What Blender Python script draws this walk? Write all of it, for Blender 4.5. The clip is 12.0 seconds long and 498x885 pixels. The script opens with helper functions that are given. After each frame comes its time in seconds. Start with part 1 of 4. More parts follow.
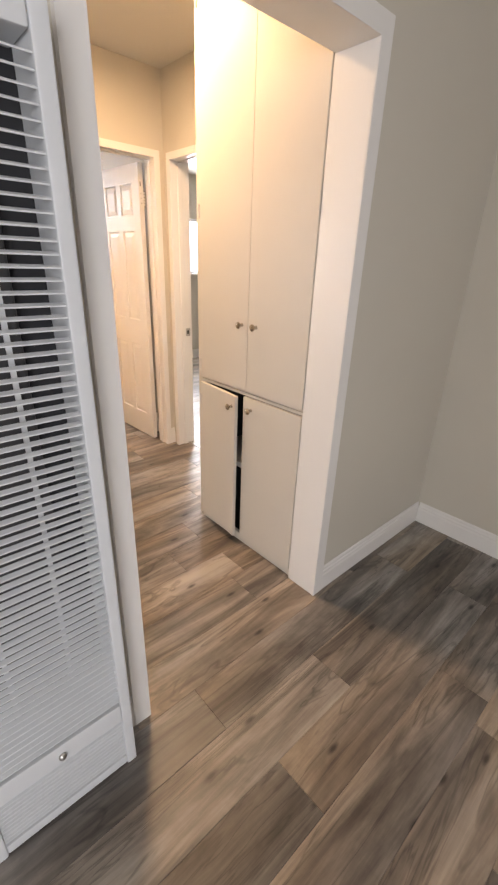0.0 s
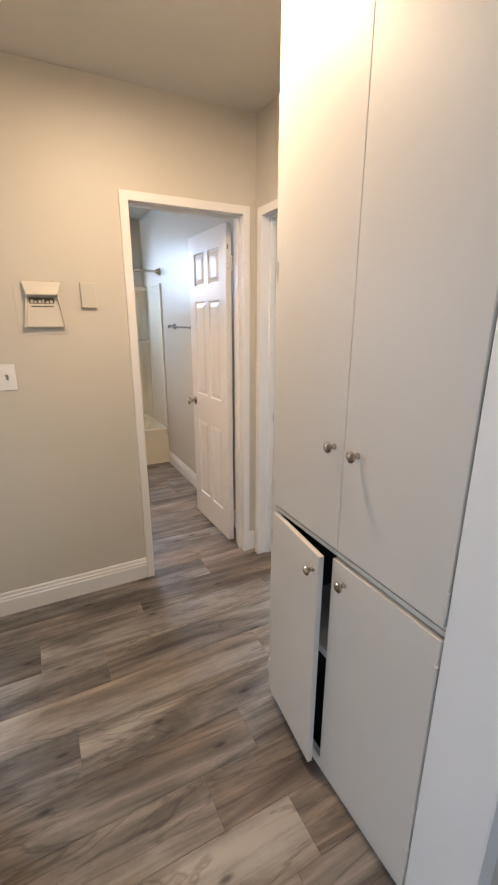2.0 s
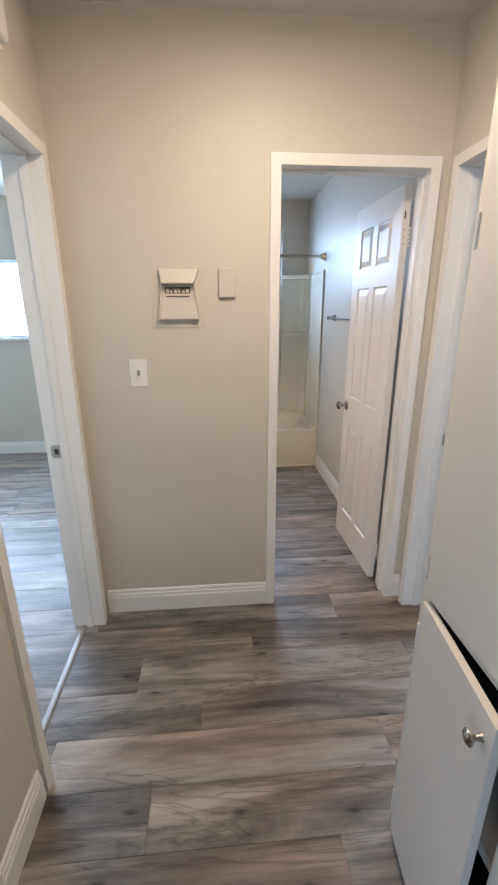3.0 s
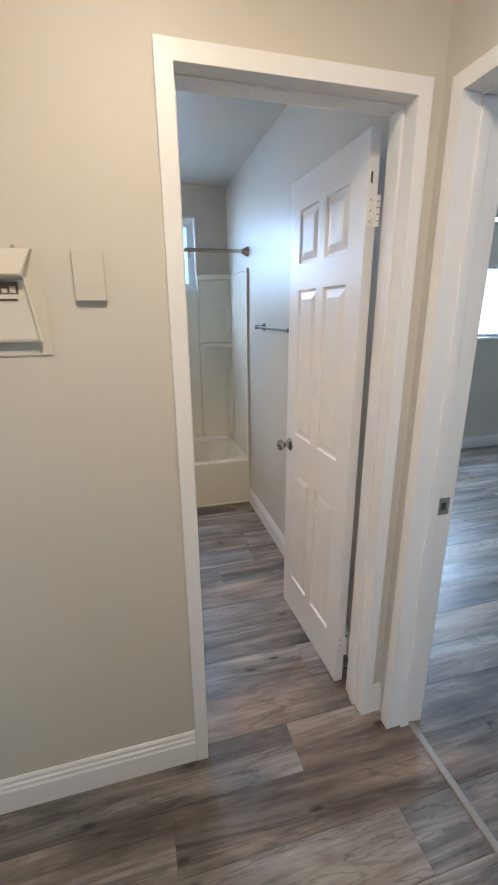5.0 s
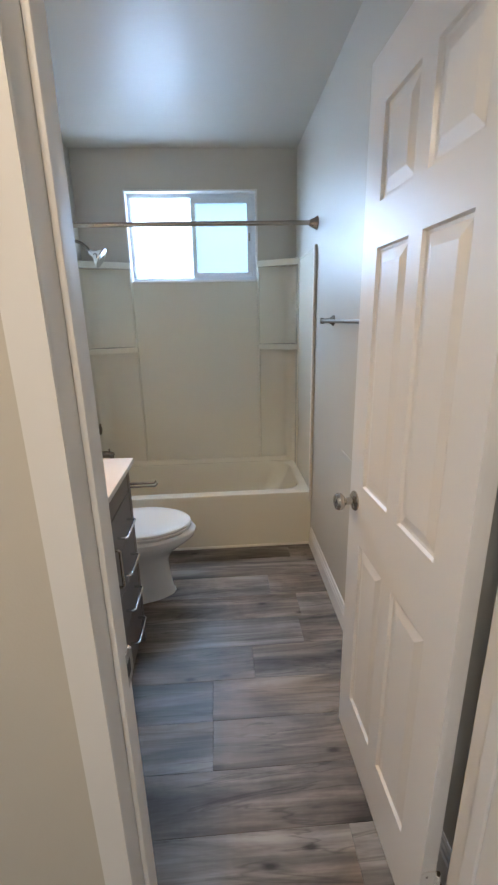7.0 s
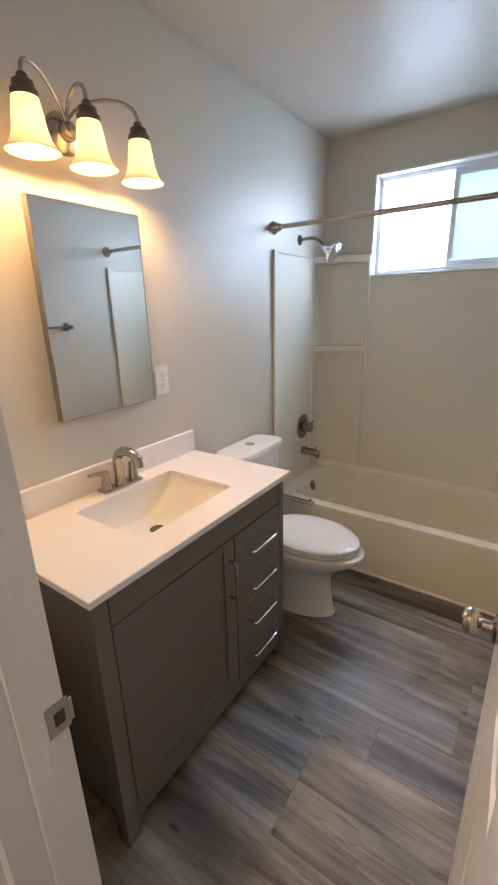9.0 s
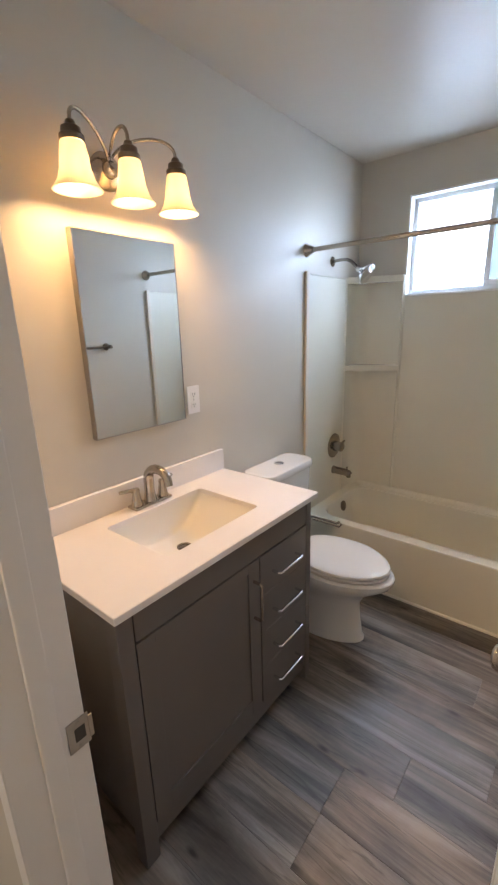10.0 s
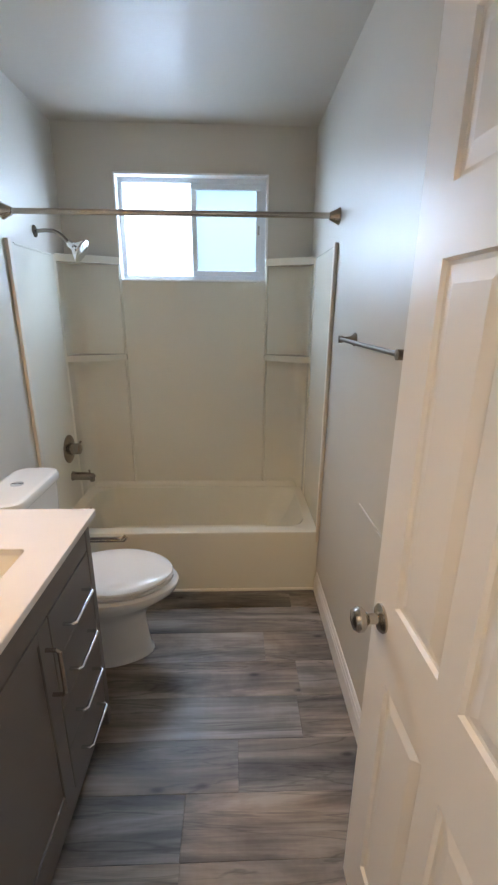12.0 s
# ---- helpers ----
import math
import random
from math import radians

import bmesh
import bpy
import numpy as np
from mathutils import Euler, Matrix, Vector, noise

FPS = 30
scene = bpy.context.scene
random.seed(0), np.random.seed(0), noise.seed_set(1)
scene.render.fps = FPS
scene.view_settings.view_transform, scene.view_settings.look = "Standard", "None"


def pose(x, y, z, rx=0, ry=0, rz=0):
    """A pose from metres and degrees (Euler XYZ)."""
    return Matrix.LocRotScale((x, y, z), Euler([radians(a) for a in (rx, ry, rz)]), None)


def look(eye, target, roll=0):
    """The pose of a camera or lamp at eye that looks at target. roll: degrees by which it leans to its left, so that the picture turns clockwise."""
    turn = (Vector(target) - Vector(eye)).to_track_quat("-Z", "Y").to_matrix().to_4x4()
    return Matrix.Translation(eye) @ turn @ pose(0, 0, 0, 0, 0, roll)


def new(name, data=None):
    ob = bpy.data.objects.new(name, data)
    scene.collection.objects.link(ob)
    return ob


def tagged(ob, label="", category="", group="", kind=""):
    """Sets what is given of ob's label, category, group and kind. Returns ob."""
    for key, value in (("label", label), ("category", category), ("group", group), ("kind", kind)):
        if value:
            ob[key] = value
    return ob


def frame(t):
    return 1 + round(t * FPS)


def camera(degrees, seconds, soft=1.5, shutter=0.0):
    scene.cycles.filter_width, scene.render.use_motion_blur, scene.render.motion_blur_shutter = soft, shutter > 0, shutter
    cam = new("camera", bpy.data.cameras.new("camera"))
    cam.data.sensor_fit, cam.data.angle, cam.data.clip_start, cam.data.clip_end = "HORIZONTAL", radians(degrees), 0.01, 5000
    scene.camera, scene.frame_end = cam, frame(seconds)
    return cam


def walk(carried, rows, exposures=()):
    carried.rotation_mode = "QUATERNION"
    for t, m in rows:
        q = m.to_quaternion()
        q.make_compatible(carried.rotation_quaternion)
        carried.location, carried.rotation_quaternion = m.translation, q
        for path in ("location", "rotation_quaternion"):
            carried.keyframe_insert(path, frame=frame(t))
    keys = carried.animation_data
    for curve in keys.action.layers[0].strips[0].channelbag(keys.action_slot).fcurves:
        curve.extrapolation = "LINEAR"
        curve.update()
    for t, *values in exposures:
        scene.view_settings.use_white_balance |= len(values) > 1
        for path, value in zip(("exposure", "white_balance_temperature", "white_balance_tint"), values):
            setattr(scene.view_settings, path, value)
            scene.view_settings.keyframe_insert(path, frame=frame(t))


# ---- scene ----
cam = camera(61.7, 12.0, soft=2.3)
PATH = [
    (0, (0.114, 0.2005, 1.454), (1.364, 1.5445, 0.660), 2.1),
    (0.5, (0.321, 0.3415, 1.510), (1.597, 1.7125, 0.809), 0.7),
    (1, (0.484, 0.443, 1.529), (1.576, 2.006, 0.924), 0.4),
    (1.5, (0.594, 0.565, 1.527), (1.575, 2.204, 0.934), 0.1),
    (2, (0.701, 0.806, 1.524), (1.579, 2.511, 0.955), 0.1),
    (2.5, (0.833, 1.024, 1.518), (1.274, 2.883, 0.93), -0.3),
    (2.7, (0.891, 1.093, 1.524), (1.088, 2.988, 0.914), -0.2),
    (4.3, (0.962, 1.635, 1.529), (1.076, 3.54, 0.932), -0.2),
    (4.5, (0.98, 1.734, 1.519), (1.199, 3.634, 0.934), -0.3),
    (5, (1.073, 1.953, 1.545), (1.571, 3.797, 0.951), -0.5),
    (5.5, (1.107, 2.171, 1.522), (1.897, 3.909, 0.927), -0.2),
    (6, (1.136, 2.389, 1.549), (2.026, 4.08, 0.956), -0.3),
    (6.5, (1.231, 2.559, 1.521), (1.874, 4.363, 0.947), -0.8),
    (6.7, (1.291, 2.574, 1.471), (1.718, 4.45, 0.924), -0.9),
    (8.3, (1.668, 2.928, 1.517), (1.01, 4.661, 0.765), -2.4),
    (8.5, (1.683, 2.925, 1.515), (0.978, 4.653, 0.795), -0.5),
    (9, (1.757, 2.945, 1.552), (0.672, 4.508, 0.938), -1.4),
    (9.5, (1.797, 2.936, 1.585), (0.546, 4.407, 1.064), -2.1),
    (10, (1.779, 2.952, 1.574), (0.554, 4.438, 1.034), -1.7),
    (10.5, (1.725, 2.952, 1.554), (0.788, 4.623, 0.981), -0.3),
    (11, (1.623, 2.931, 1.551), (1.063, 4.752, 0.943), 0.3),
    (11.5, (1.533, 3.01, 1.533), (1.228, 4.892, 0.929), 0.2),
    (12, (1.46, 3.048, 1.556), (1.529, 4.954, 0.956), 0.5),
]
walk(cam, [(t, look(eye, target, roll)) for t, eye, target, roll in PATH], exposures=[
    (0.0, 1.28, 8500, 26), (1.0, 0.90, 7500, 24), (2.0, 0.84, 6500, 18), (2.5, 0.82, 5800, 15), (4.5, 0.68, 5600, 12), (5.5, 0.70, 5550, 12), (6.5, 0.56, 5650, 12), (8.3, 0.50, 6400, 17), (10.0, 0.48, 6650, 19), (12.0, 0.48, 6350, 15)])

# ---- light ----
world = bpy.data.worlds.new("sky")
scene.world = world
world.use_nodes = True
wn = world.node_tree.nodes
sky = wn.new("ShaderNodeTexSky")
sky.sky_type, sky.sun_disc, sky.sun_elevation, sky.sun_rotation = "NISHITA", False, radians(50), radians(200)
world.node_tree.links.new(sky.outputs[0], wn["Background"].inputs[0])
wn["Background"].inputs[1].default_value = 0.1
sun = new("sun", bpy.data.lights.new("sun", "SUN"))
sun.data.energy, sun.data.angle, sun.data.color = 2.5, radians(0.5), (1.0, 0.95, 0.88)
sun.matrix_world = look((0, -5, 12), (2, 0, 0))

DAY = (0.66, 0.83, 1.0)


def window_light(name, where, aim, width, height, watts, color=DAY):
    ob = new(name, bpy.data.lights.new(name, "AREA"))
    ob.data.shape, ob.data.size, ob.data.size_y, ob.data.energy, ob.data.color = "RECTANGLE", width, height, watts, color
    ob.matrix_world = look(where, aim)
    return ob


def bulb_light(name, where, watts, radius, color):
    ob = new(name, bpy.data.lights.new(name, "POINT"))
    ob.data.energy, ob.data.shadow_soft_size, ob.data.color = watts, radius, color
    ob.location = where
    return ob


WARM = (1.0, 0.61, 0.25)
window_light("bath_daylight", (1.22, 6.27, 2.28), (1.22, 5.27, 1.58), 1.1, 0.9, 57, (0.58, 0.78, 1.0))
window_light("bedroom_daylight", (-1.9, 5.86, 1.62), (-1.9, 3.0, 0.9), 2.2, 0.75, 108)
window_light("second_bedroom_daylight", (4.3, 5.86, 1.6), (4.0, 3.0, 0.9), 1.0, 0.75, 62)
window_light("living_daylight", (-1.4, -2.3, 1.5), (0.4, 1.0, 0.9), 1.8, 1.5, 54, (0.62, 0.80, 1.0))
hall_lamp = window_light("hall_bulb", (1.16, 2.16, 2.503), (1.16, 2.1601, 0.0), 0.28, 0.28, 12.8, (1.0, 0.77, 0.50))
hall_lamp.data.shape = "DISK"
for y in (3.684, 3.872, 4.062):
    bulb_light("vanity_bulb", (0.575, y, 1.998), 7.2, 0.036, WARM)

# ---- materials ----


def nodes_of(name):
    m = bpy.data.materials.new(name)
    m.use_nodes = True
    t = m.node_tree
    return m, t, t.nodes["Principled BSDF"]


def add(t, kind, **inputs):
    n = t.nodes.new(kind)
    for k, v in inputs.items():
        n.inputs[k.replace("_", " ")].default_value = v
    return n


def material(name, color, rough=0.5, metal=0.0, vary=0.06, scale=3.0, bump=0.0, bump_scale=120.0, coat=0.0, smudge=0.08, spec=0.5):
    """A surface with broad tone drift, uneven gloss and a fine relief."""
    m, t, b = nodes_of(name)
    pos = add(t, "ShaderNodeNewGeometry")
    broad = add(t, "ShaderNodeTexNoise", Scale=scale, Detail=4.0, Roughness=0.6)
    fine = add(t, "ShaderNodeTexNoise", Scale=bump_scale, Detail=3.0)
    for n in (broad, fine):
        t.links.new(pos.outputs["Position"], n.inputs["Vector"])
    ramp = add(t, "ShaderNodeMix", Factor=0.5)
    ramp.data_type = "RGBA"
    ramp.inputs[6].default_value = (*[c * (1 - vary) for c in color], 1)
    ramp.inputs[7].default_value = (*[min(1, c * (1 + vary)) for c in color], 1)
    t.links.new(broad.outputs["Fac"], ramp.inputs["Factor"])
    t.links.new(ramp.outputs[2], b.inputs["Base Color"])
    gloss = add(t, "ShaderNodeMapRange")
    gloss.inputs["To Min"].default_value, gloss.inputs["To Max"].default_value = max(0.02, rough - smudge), min(1, rough + smudge)
    t.links.new(broad.outputs["Fac"], gloss.inputs["Value"])
    t.links.new(gloss.outputs[0], b.inputs["Roughness"])
    b.inputs["Metallic"].default_value = metal
    b.inputs["Coat Weight"].default_value = coat
    b.inputs["Specular IOR Level"].default_value = spec
    if bump:
        bp = add(t, "ShaderNodeBump", Strength=bump, Distance=0.002)
        t.links.new(fine.outputs["Fac"], bp.inputs["Height"])
        t.links.new(bp.outputs[0], b.inputs["Normal"])
    return m


def plank_material():
    """Grey-brown weathered print: bold streaks, dark figure, fine grain, saw marks and knots, a tone of its own for each plank."""
    m, t, b = nodes_of("plank_wood")
    coord, info = add(t, "ShaderNodeTexCoord"), add(t, "ShaderNodeObjectInfo")

    def math_node(kind, *sources):
        n = t.nodes.new("ShaderNodeMath")
        n.operation = kind
        for k, v in enumerate(sources):
            if isinstance(v, (int, float)):
                n.inputs[k].default_value = v
            else:
                t.links.new(v, n.inputs[k])
        return n.outputs[0]

    spread = add(t, "ShaderNodeCombineXYZ")
    for k, f in enumerate((37.0, 19.0, 53.0)):
        t.links.new(math_node("MULTIPLY", info.outputs["Random"], f), spread.inputs[k])
    shift = add(t, "ShaderNodeVectorMath")
    t.links.new(coord.outputs["Object"], shift.inputs[0])
    t.links.new(spread.outputs[0], shift.inputs[1])

    def stretched(sx, sy, detail, rough=0.6, distort=0.0):
        s = add(t, "ShaderNodeMapping")
        s.inputs["Scale"].default_value = (sx, sy, 1)
        t.links.new(shift.outputs[0], s.inputs["Vector"])
        n = add(t, "ShaderNodeTexNoise", Scale=1.0, Detail=detail, Roughness=rough, Distortion=distort)
        t.links.new(s.outputs[0], n.inputs["Vector"])
        return n.outputs["Fac"]

    def ranged(v, a, b_, c, d):
        n = add(t, "ShaderNodeMapRange")
        for k, x in zip(("From Min", "From Max", "To Min", "To Max"), (a, b_, c, d)):
            n.inputs[k].default_value = x
        t.links.new(v, n.inputs["Value"])
        return n.outputs[0]

    streak = stretched(0.85, 8.5, 5, 0.60, 1.1)
    cloud = stretched(1.8, 5.0, 5, 0.62, 0.6)
    grain = stretched(4.0, 75.0, 4, 0.65, 0.2)
    saw = stretched(60.0, 5.0, 3, 0.6)
    tone = math_node("MULTIPLY", math_node("SUBTRACT", info.outputs["Random"], 0.5), 0.11)
    v = math_node("MULTIPLY_ADD", streak, 0.85, tone)
    v = math_node("MULTIPLY_ADD", cloud, 0.52, v)
    v = math_node("MULTIPLY_ADD", grain, 0.18, v)
    v = math_node("MULTIPLY_ADD", saw, 0.035, v)
    v = ranged(v, 0.50, 0.98, 0.0, 1.0)
    ramp = add(t, "ShaderNodeValToRGB")
    e = ramp.color_ramp.elements
    e[0].position, e[0].color = 0.0, (0.032, 0.026, 0.023, 1)
    e[1].position, e[1].color = 1.0, (0.40, 0.336, 0.277, 1)
    for p, c in ((0.22, (0.070, 0.056, 0.047, 1)), (0.45, (0.138, 0.112, 0.093, 1)), (0.62, (0.205, 0.167, 0.138, 1)), (0.80, (0.298, 0.247, 0.203, 1))):
        e.new(p).color = c
    t.links.new(v, ramp.inputs["Fac"])
    # dark figure lines that wander along the plank
    figure = math_node("ABSOLUTE", math_node("SUBTRACT", stretched(0.7, 6.0, 4, 0.6, 1.4), 0.5))
    line = ranged(figure, 0.0, 0.022, 0.62, 1.0)
    # knots
    ks = add(t, "ShaderNodeMapping")
    ks.inputs["Scale"].default_value = (1.7, 4.6, 1)
    t.links.new(shift.outputs[0], ks.inputs["Vector"])
    knot = add(t, "ShaderNodeTexVoronoi", Scale=0.9)
    knot.voronoi_dimensions = "2D"
    t.links.new(ks.outputs[0], knot.inputs["Vector"])
    spot = math_node("MULTIPLY", ranged(knot.outputs["Distance"], 0.015, 0.050, 0.28, 1.0), ranged(knot.outputs["Distance"], 0.05, 0.20, 0.80, 1.0))
    mul = add(t, "ShaderNodeMix", Factor=1.0)
    mul.data_type, mul.blend_type = "RGBA", "MULTIPLY"
    t.links.new(ramp.outputs[0], mul.inputs[6])
    t.links.new(math_node("MULTIPLY", line, spot), mul.inputs[7])
    hue = add(t, "ShaderNodeHueSaturation")
    t.links.new(ranged(stretched(0.8, 3.0, 2, 0.5, 0.3), 0.35, 0.65, 0.45, 1.25), hue.inputs["Saturation"])
    t.links.new(mul.outputs[2], hue.inputs["Color"])
    t.links.new(hue.outputs[0], b.inputs["Base Color"])
    t.links.new(ranged(grain, 0.3, 0.7, 0.34, 0.50), b.inputs["Roughness"])
    bp = add(t, "ShaderNodeBump", Strength=0.3, Distance=0.001)
    t.links.new(grain, bp.inputs["Height"])
    t.links.new(bp.outputs[0], b.inputs["Normal"])
    return m


def glow(name, color, strength):
    m, t, b = nodes_of(name)
    b.inputs["Base Color"].default_value = (*color, 1)
    b.inputs["Emission Color"].default_value = (*color, 1)
    b.inputs["Emission Strength"].default_value = strength
    return m


def frosted(name, color, opal=0.0):
    m, t, b = nodes_of(name)
    t.nodes.remove(b)
    tr, gl = add(t, "ShaderNodeBsdfTranslucent"), add(t, "ShaderNodeBsdfGlossy", Roughness=0.25)
    tr.inputs["Color"].default_value = (*color, 1)
    mix = add(t, "ShaderNodeMixShader")
    mix.inputs[0].default_value = 0.04
    body = tr
    if opal:
        df, body = add(t, "ShaderNodeBsdfDiffuse"), add(t, "ShaderNodeMixShader")
        df.inputs["Color"].default_value = (*color, 1)
        body.inputs[0].default_value = opal
        t.links.new(tr.outputs[0], body.inputs[1])
        t.links.new(df.outputs[0], body.inputs[2])
    t.links.new(body.outputs[0], mix.inputs[1])
    t.links.new(gl.outputs[0], mix.inputs[2])
    t.links.new(mix.outputs[0], t.nodes["Material Output"].inputs["Surface"])
    return m


PAINT = material("greige_wall_paint", (0.60, 0.555, 0.475), 0.5, vary=0.025, scale=1.6, bump=0.10, bump_scale=240)
BATHPAINT = material("satin_bath_paint", (0.60, 0.555, 0.475), 0.43, vary=0.025, scale=1.6, bump=0.12, bump_scale=200, smudge=0.02)
CEILING = material("white_ceiling_paint", (0.66, 0.635, 0.59), 0.6, vary=0.02, bump=0.2, bump_scale=160)
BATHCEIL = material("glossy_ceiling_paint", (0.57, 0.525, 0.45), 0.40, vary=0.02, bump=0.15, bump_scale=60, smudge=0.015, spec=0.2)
TRIM = material("white_trim_enamel", (0.80, 0.775, 0.74), 0.36, vary=0.012, scale=6, bump=0.03, bump_scale=60, smudge=0.02)
CABINET = material("cream_cabinet_enamel", (0.61, 0.565, 0.50), 0.48, vary=0.02, scale=5, bump=0.08, bump_scale=90, smudge=0.03, spec=0.35)
# near-black colour carries the shade inside the cupboards and the vanity
DARK = material("inside_shade", (0.02, 0.018, 0.016), 0.9)
FURNACE = material("heater_enamel", (0.70, 0.72, 0.73), 0.42, vary=0.03, scale=8, smudge=0.03)
# shade behind the louvres put into a near-black and a darkened metal
HEATER_SHADE = material("heater_inside", (0.025, 0.025, 0.028), 0.7, vary=0.3, scale=6)
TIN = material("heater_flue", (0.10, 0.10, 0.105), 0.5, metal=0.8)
NICKEL = material("brushed_nickel", (0.50, 0.455, 0.40), 0.22, metal=1.0, vary=0.02, scale=30, smudge=0.02)
CHROME = material("chrome", (0.75, 0.76, 0.78), 0.10, metal=1.0, vary=0.01, smudge=0.02)
DULL = material("dull_nickel", (0.30, 0.27, 0.24), 0.24, metal=1.0, vary=0.05, scale=30, smudge=0.03)
STEEL = material("worn_steel", (0.45, 0.43, 0.40), 0.36, metal=1.0, vary=0.06, scale=40, smudge=0.02)
VANITY = material("grey_vanity_paint", (0.150, 0.132, 0.122), 0.42, vary=0.05, scale=5, bump=0.08, bump_scale=150)
QUARTZ = material("white_quartz", (0.82, 0.78, 0.75), 0.18, vary=0.03, scale=9, smudge=0.02)
PORCELAIN = material("white_porcelain", (0.84, 0.83, 0.80), 0.08, vary=0.01, coat=0.5, smudge=0.03)
BASIN = material("basin_porcelain", (0.84, 0.81, 0.75), 0.10, vary=0.01, coat=0.5, smudge=0.03)
BISQUE = material("bisque_acrylic", (0.76, 0.73, 0.62), 0.21, vary=0.025, scale=2.5, smudge=0.02)
STRIP = material("tan_edge_strip", (0.69, 0.62, 0.51), 0.4, vary=0.06, scale=12)
CAULK = material("white_caulk", (0.82, 0.78, 0.70), 0.5, vary=0.06, scale=30)
ALU = material("white_aluminium", (0.80, 0.83, 0.86), 0.4, vary=0.03)
SADDLE = material("grey_threshold_metal", (0.36, 0.34, 0.32), 0.4, metal=0.6, vary=0.1, scale=20)
PLASTIC = material("ivory_plastic", (0.78, 0.76, 0.71), 0.38, vary=0.03, scale=20, smudge=0.02)
# brown that stands for the shade below the chime's hood
HOOD_SHADE = material("brown_hood_shade", (0.13, 0.10, 0.07), 0.7, vary=0.2, scale=60)
INK = material("dark_slot", (0.05, 0.045, 0.04), 0.7)
BRONZE = material("dark_nickel", (0.22, 0.18, 0.14), 0.33, metal=1.0, vary=0.04, scale=30, smudge=0.02)
FANWOOD = material("fan_blade_wood", (0.12, 0.075, 0.045), 0.45, vary=0.15, scale=12)
PLANK = plank_material()
SUBFLOOR = material("floor_base", (0.05, 0.042, 0.036), 0.8)
PANE = frosted("frosted_pane", (0.95, 0.97, 1.0))
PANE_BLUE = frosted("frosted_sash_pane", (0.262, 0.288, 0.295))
OUTSIDE = glow("bright_outside", (0.66, 0.86, 1.0), 1.15)
DOME = glow("lit_glass_dome", (1.0, 0.88, 0.70), 3.5)
BULB = glow("lit_bulb", (1.0, 0.75, 0.42), 3.0)
SHADE = frosted("lit_glass_shade", (0.98, 0.92, 0.79), 0.42)
MIRROR, _t, _b = nodes_of("mirror_silver")
_b.inputs["Base Color"].default_value, _b.inputs["Metallic"].default_value, _b.inputs["Roughness"].default_value = (0.86, 0.88, 0.87, 1), 1.0, 0.02

# ---- mesh helpers ----


def finish(name, bm, mat, smooth=False):
    bmesh.ops.recalc_face_normals(bm, faces=bm.faces)
    normals = []
    if smooth:
        # smooth over gentle edges, weighted by area so that flat faces stay flat
        bm.normal_update()
        areas = {f: f.calc_area() for f in bm.faces}
        for f in bm.faces:
            for loop in f.loops:
                n = Vector()
                for g in loop.vert.link_faces:
                    if g.normal.dot(f.normal) > 0.75:
                        n += g.normal * areas[g]
                normals.append(n.normalized() if n.length > 1e-12 else f.normal.copy())
    me = bpy.data.meshes.new(name)
    bm.to_mesh(me)
    bm.free()
    me.materials.append(mat)
    if normals:
        for p in me.polygons:
            p.use_smooth = True
        me.normals_split_custom_set(normals)
    return me


def part(name, bm, mat, parent=None, label="", smooth=True):
    ob = new(name, finish(name, bm, mat, smooth))
    if parent is not None:
        ob.parent = parent
    if label:
        ob["label"] = label
    return ob


def thing(name, where, label, category, group="", turn=0.0):
    ob = new(name)
    ob.matrix_world = pose(*where, 0, 0, turn)
    return tagged(ob, label, category, group)


def structure(name, bm, mat, label="", smooth=False):
    ob = new(name, finish(name, bm, mat, smooth))
    return tagged(ob, label, "", "", "structure")


def box(lo, hi, bm=None, r=0.0, seg=2):
    bm = bmesh.new() if bm is None else bm
    lo, hi = Vector(lo), Vector(hi)
    made = bmesh.ops.create_cube(bm, size=1.0, matrix=Matrix.Translation((lo + hi) / 2) @ Matrix.Diagonal((*(hi - lo), 1)))["verts"]
    if r:
        edges = list({e for v in made for e in v.link_edges})
        bmesh.ops.bevel(bm, geom=edges, offset=r, segments=seg, profile=0.5, affect="EDGES", clamp_overlap=True)
    return bm


def lathe(profile, bm=None, m=None, n=32):
    """Turns (radius, height) pairs about z, then places the result by m."""
    bm = bmesh.new() if bm is None else bm
    m = m or Matrix.Identity(4)
    rings = []
    for r, h in profile:
        rings.append([bm.verts.new(m @ Vector((max(r, 1e-4) * math.cos(a), max(r, 1e-4) * math.sin(a), h))) for a in (2 * math.pi * k / n for k in range(n))])
    for a, b in zip(rings, rings[1:]):
        for k in range(n):
            bm.faces.new((a[k], a[(k + 1) % n], b[(k + 1) % n], b[k]))
    return bm


def tube(points, radius, bm=None, n=12, radii=None):
    """A round bar along points, closed at both ends."""
    bm = bmesh.new() if bm is None else bm
    pts = [Vector(p) for p in points]
    rings, up = [], Vector((0.13, 0.31, 0.94))
    for i, p in enumerate(pts):
        d = (pts[min(i + 1, len(pts) - 1)] - pts[max(i - 1, 0)]).normalized()
        side = d.cross(up).normalized()
        top = side.cross(d)
        up = top
        r = radii[i] if radii else radius
        rings.append([bm.verts.new(p + r * (math.cos(a) * side + math.sin(a) * top)) for a in (2 * math.pi * k / n for k in range(n))])
    for a, b in zip(rings, rings[1:]):
        for k in range(n):
            bm.faces.new((a[k], a[(k + 1) % n], b[(k + 1) % n], b[k]))
    bm.faces.new(rings[0][::-1])
    bm.faces.new(rings[-1])
    return bm


def arc(fn, n=16):
    return [fn(k / n) for k in range(n + 1)]


def along_x(x, y, z):
    """Turns a lathe's axis to +x."""
    return pose(x, y, z, 0, 90, 0)


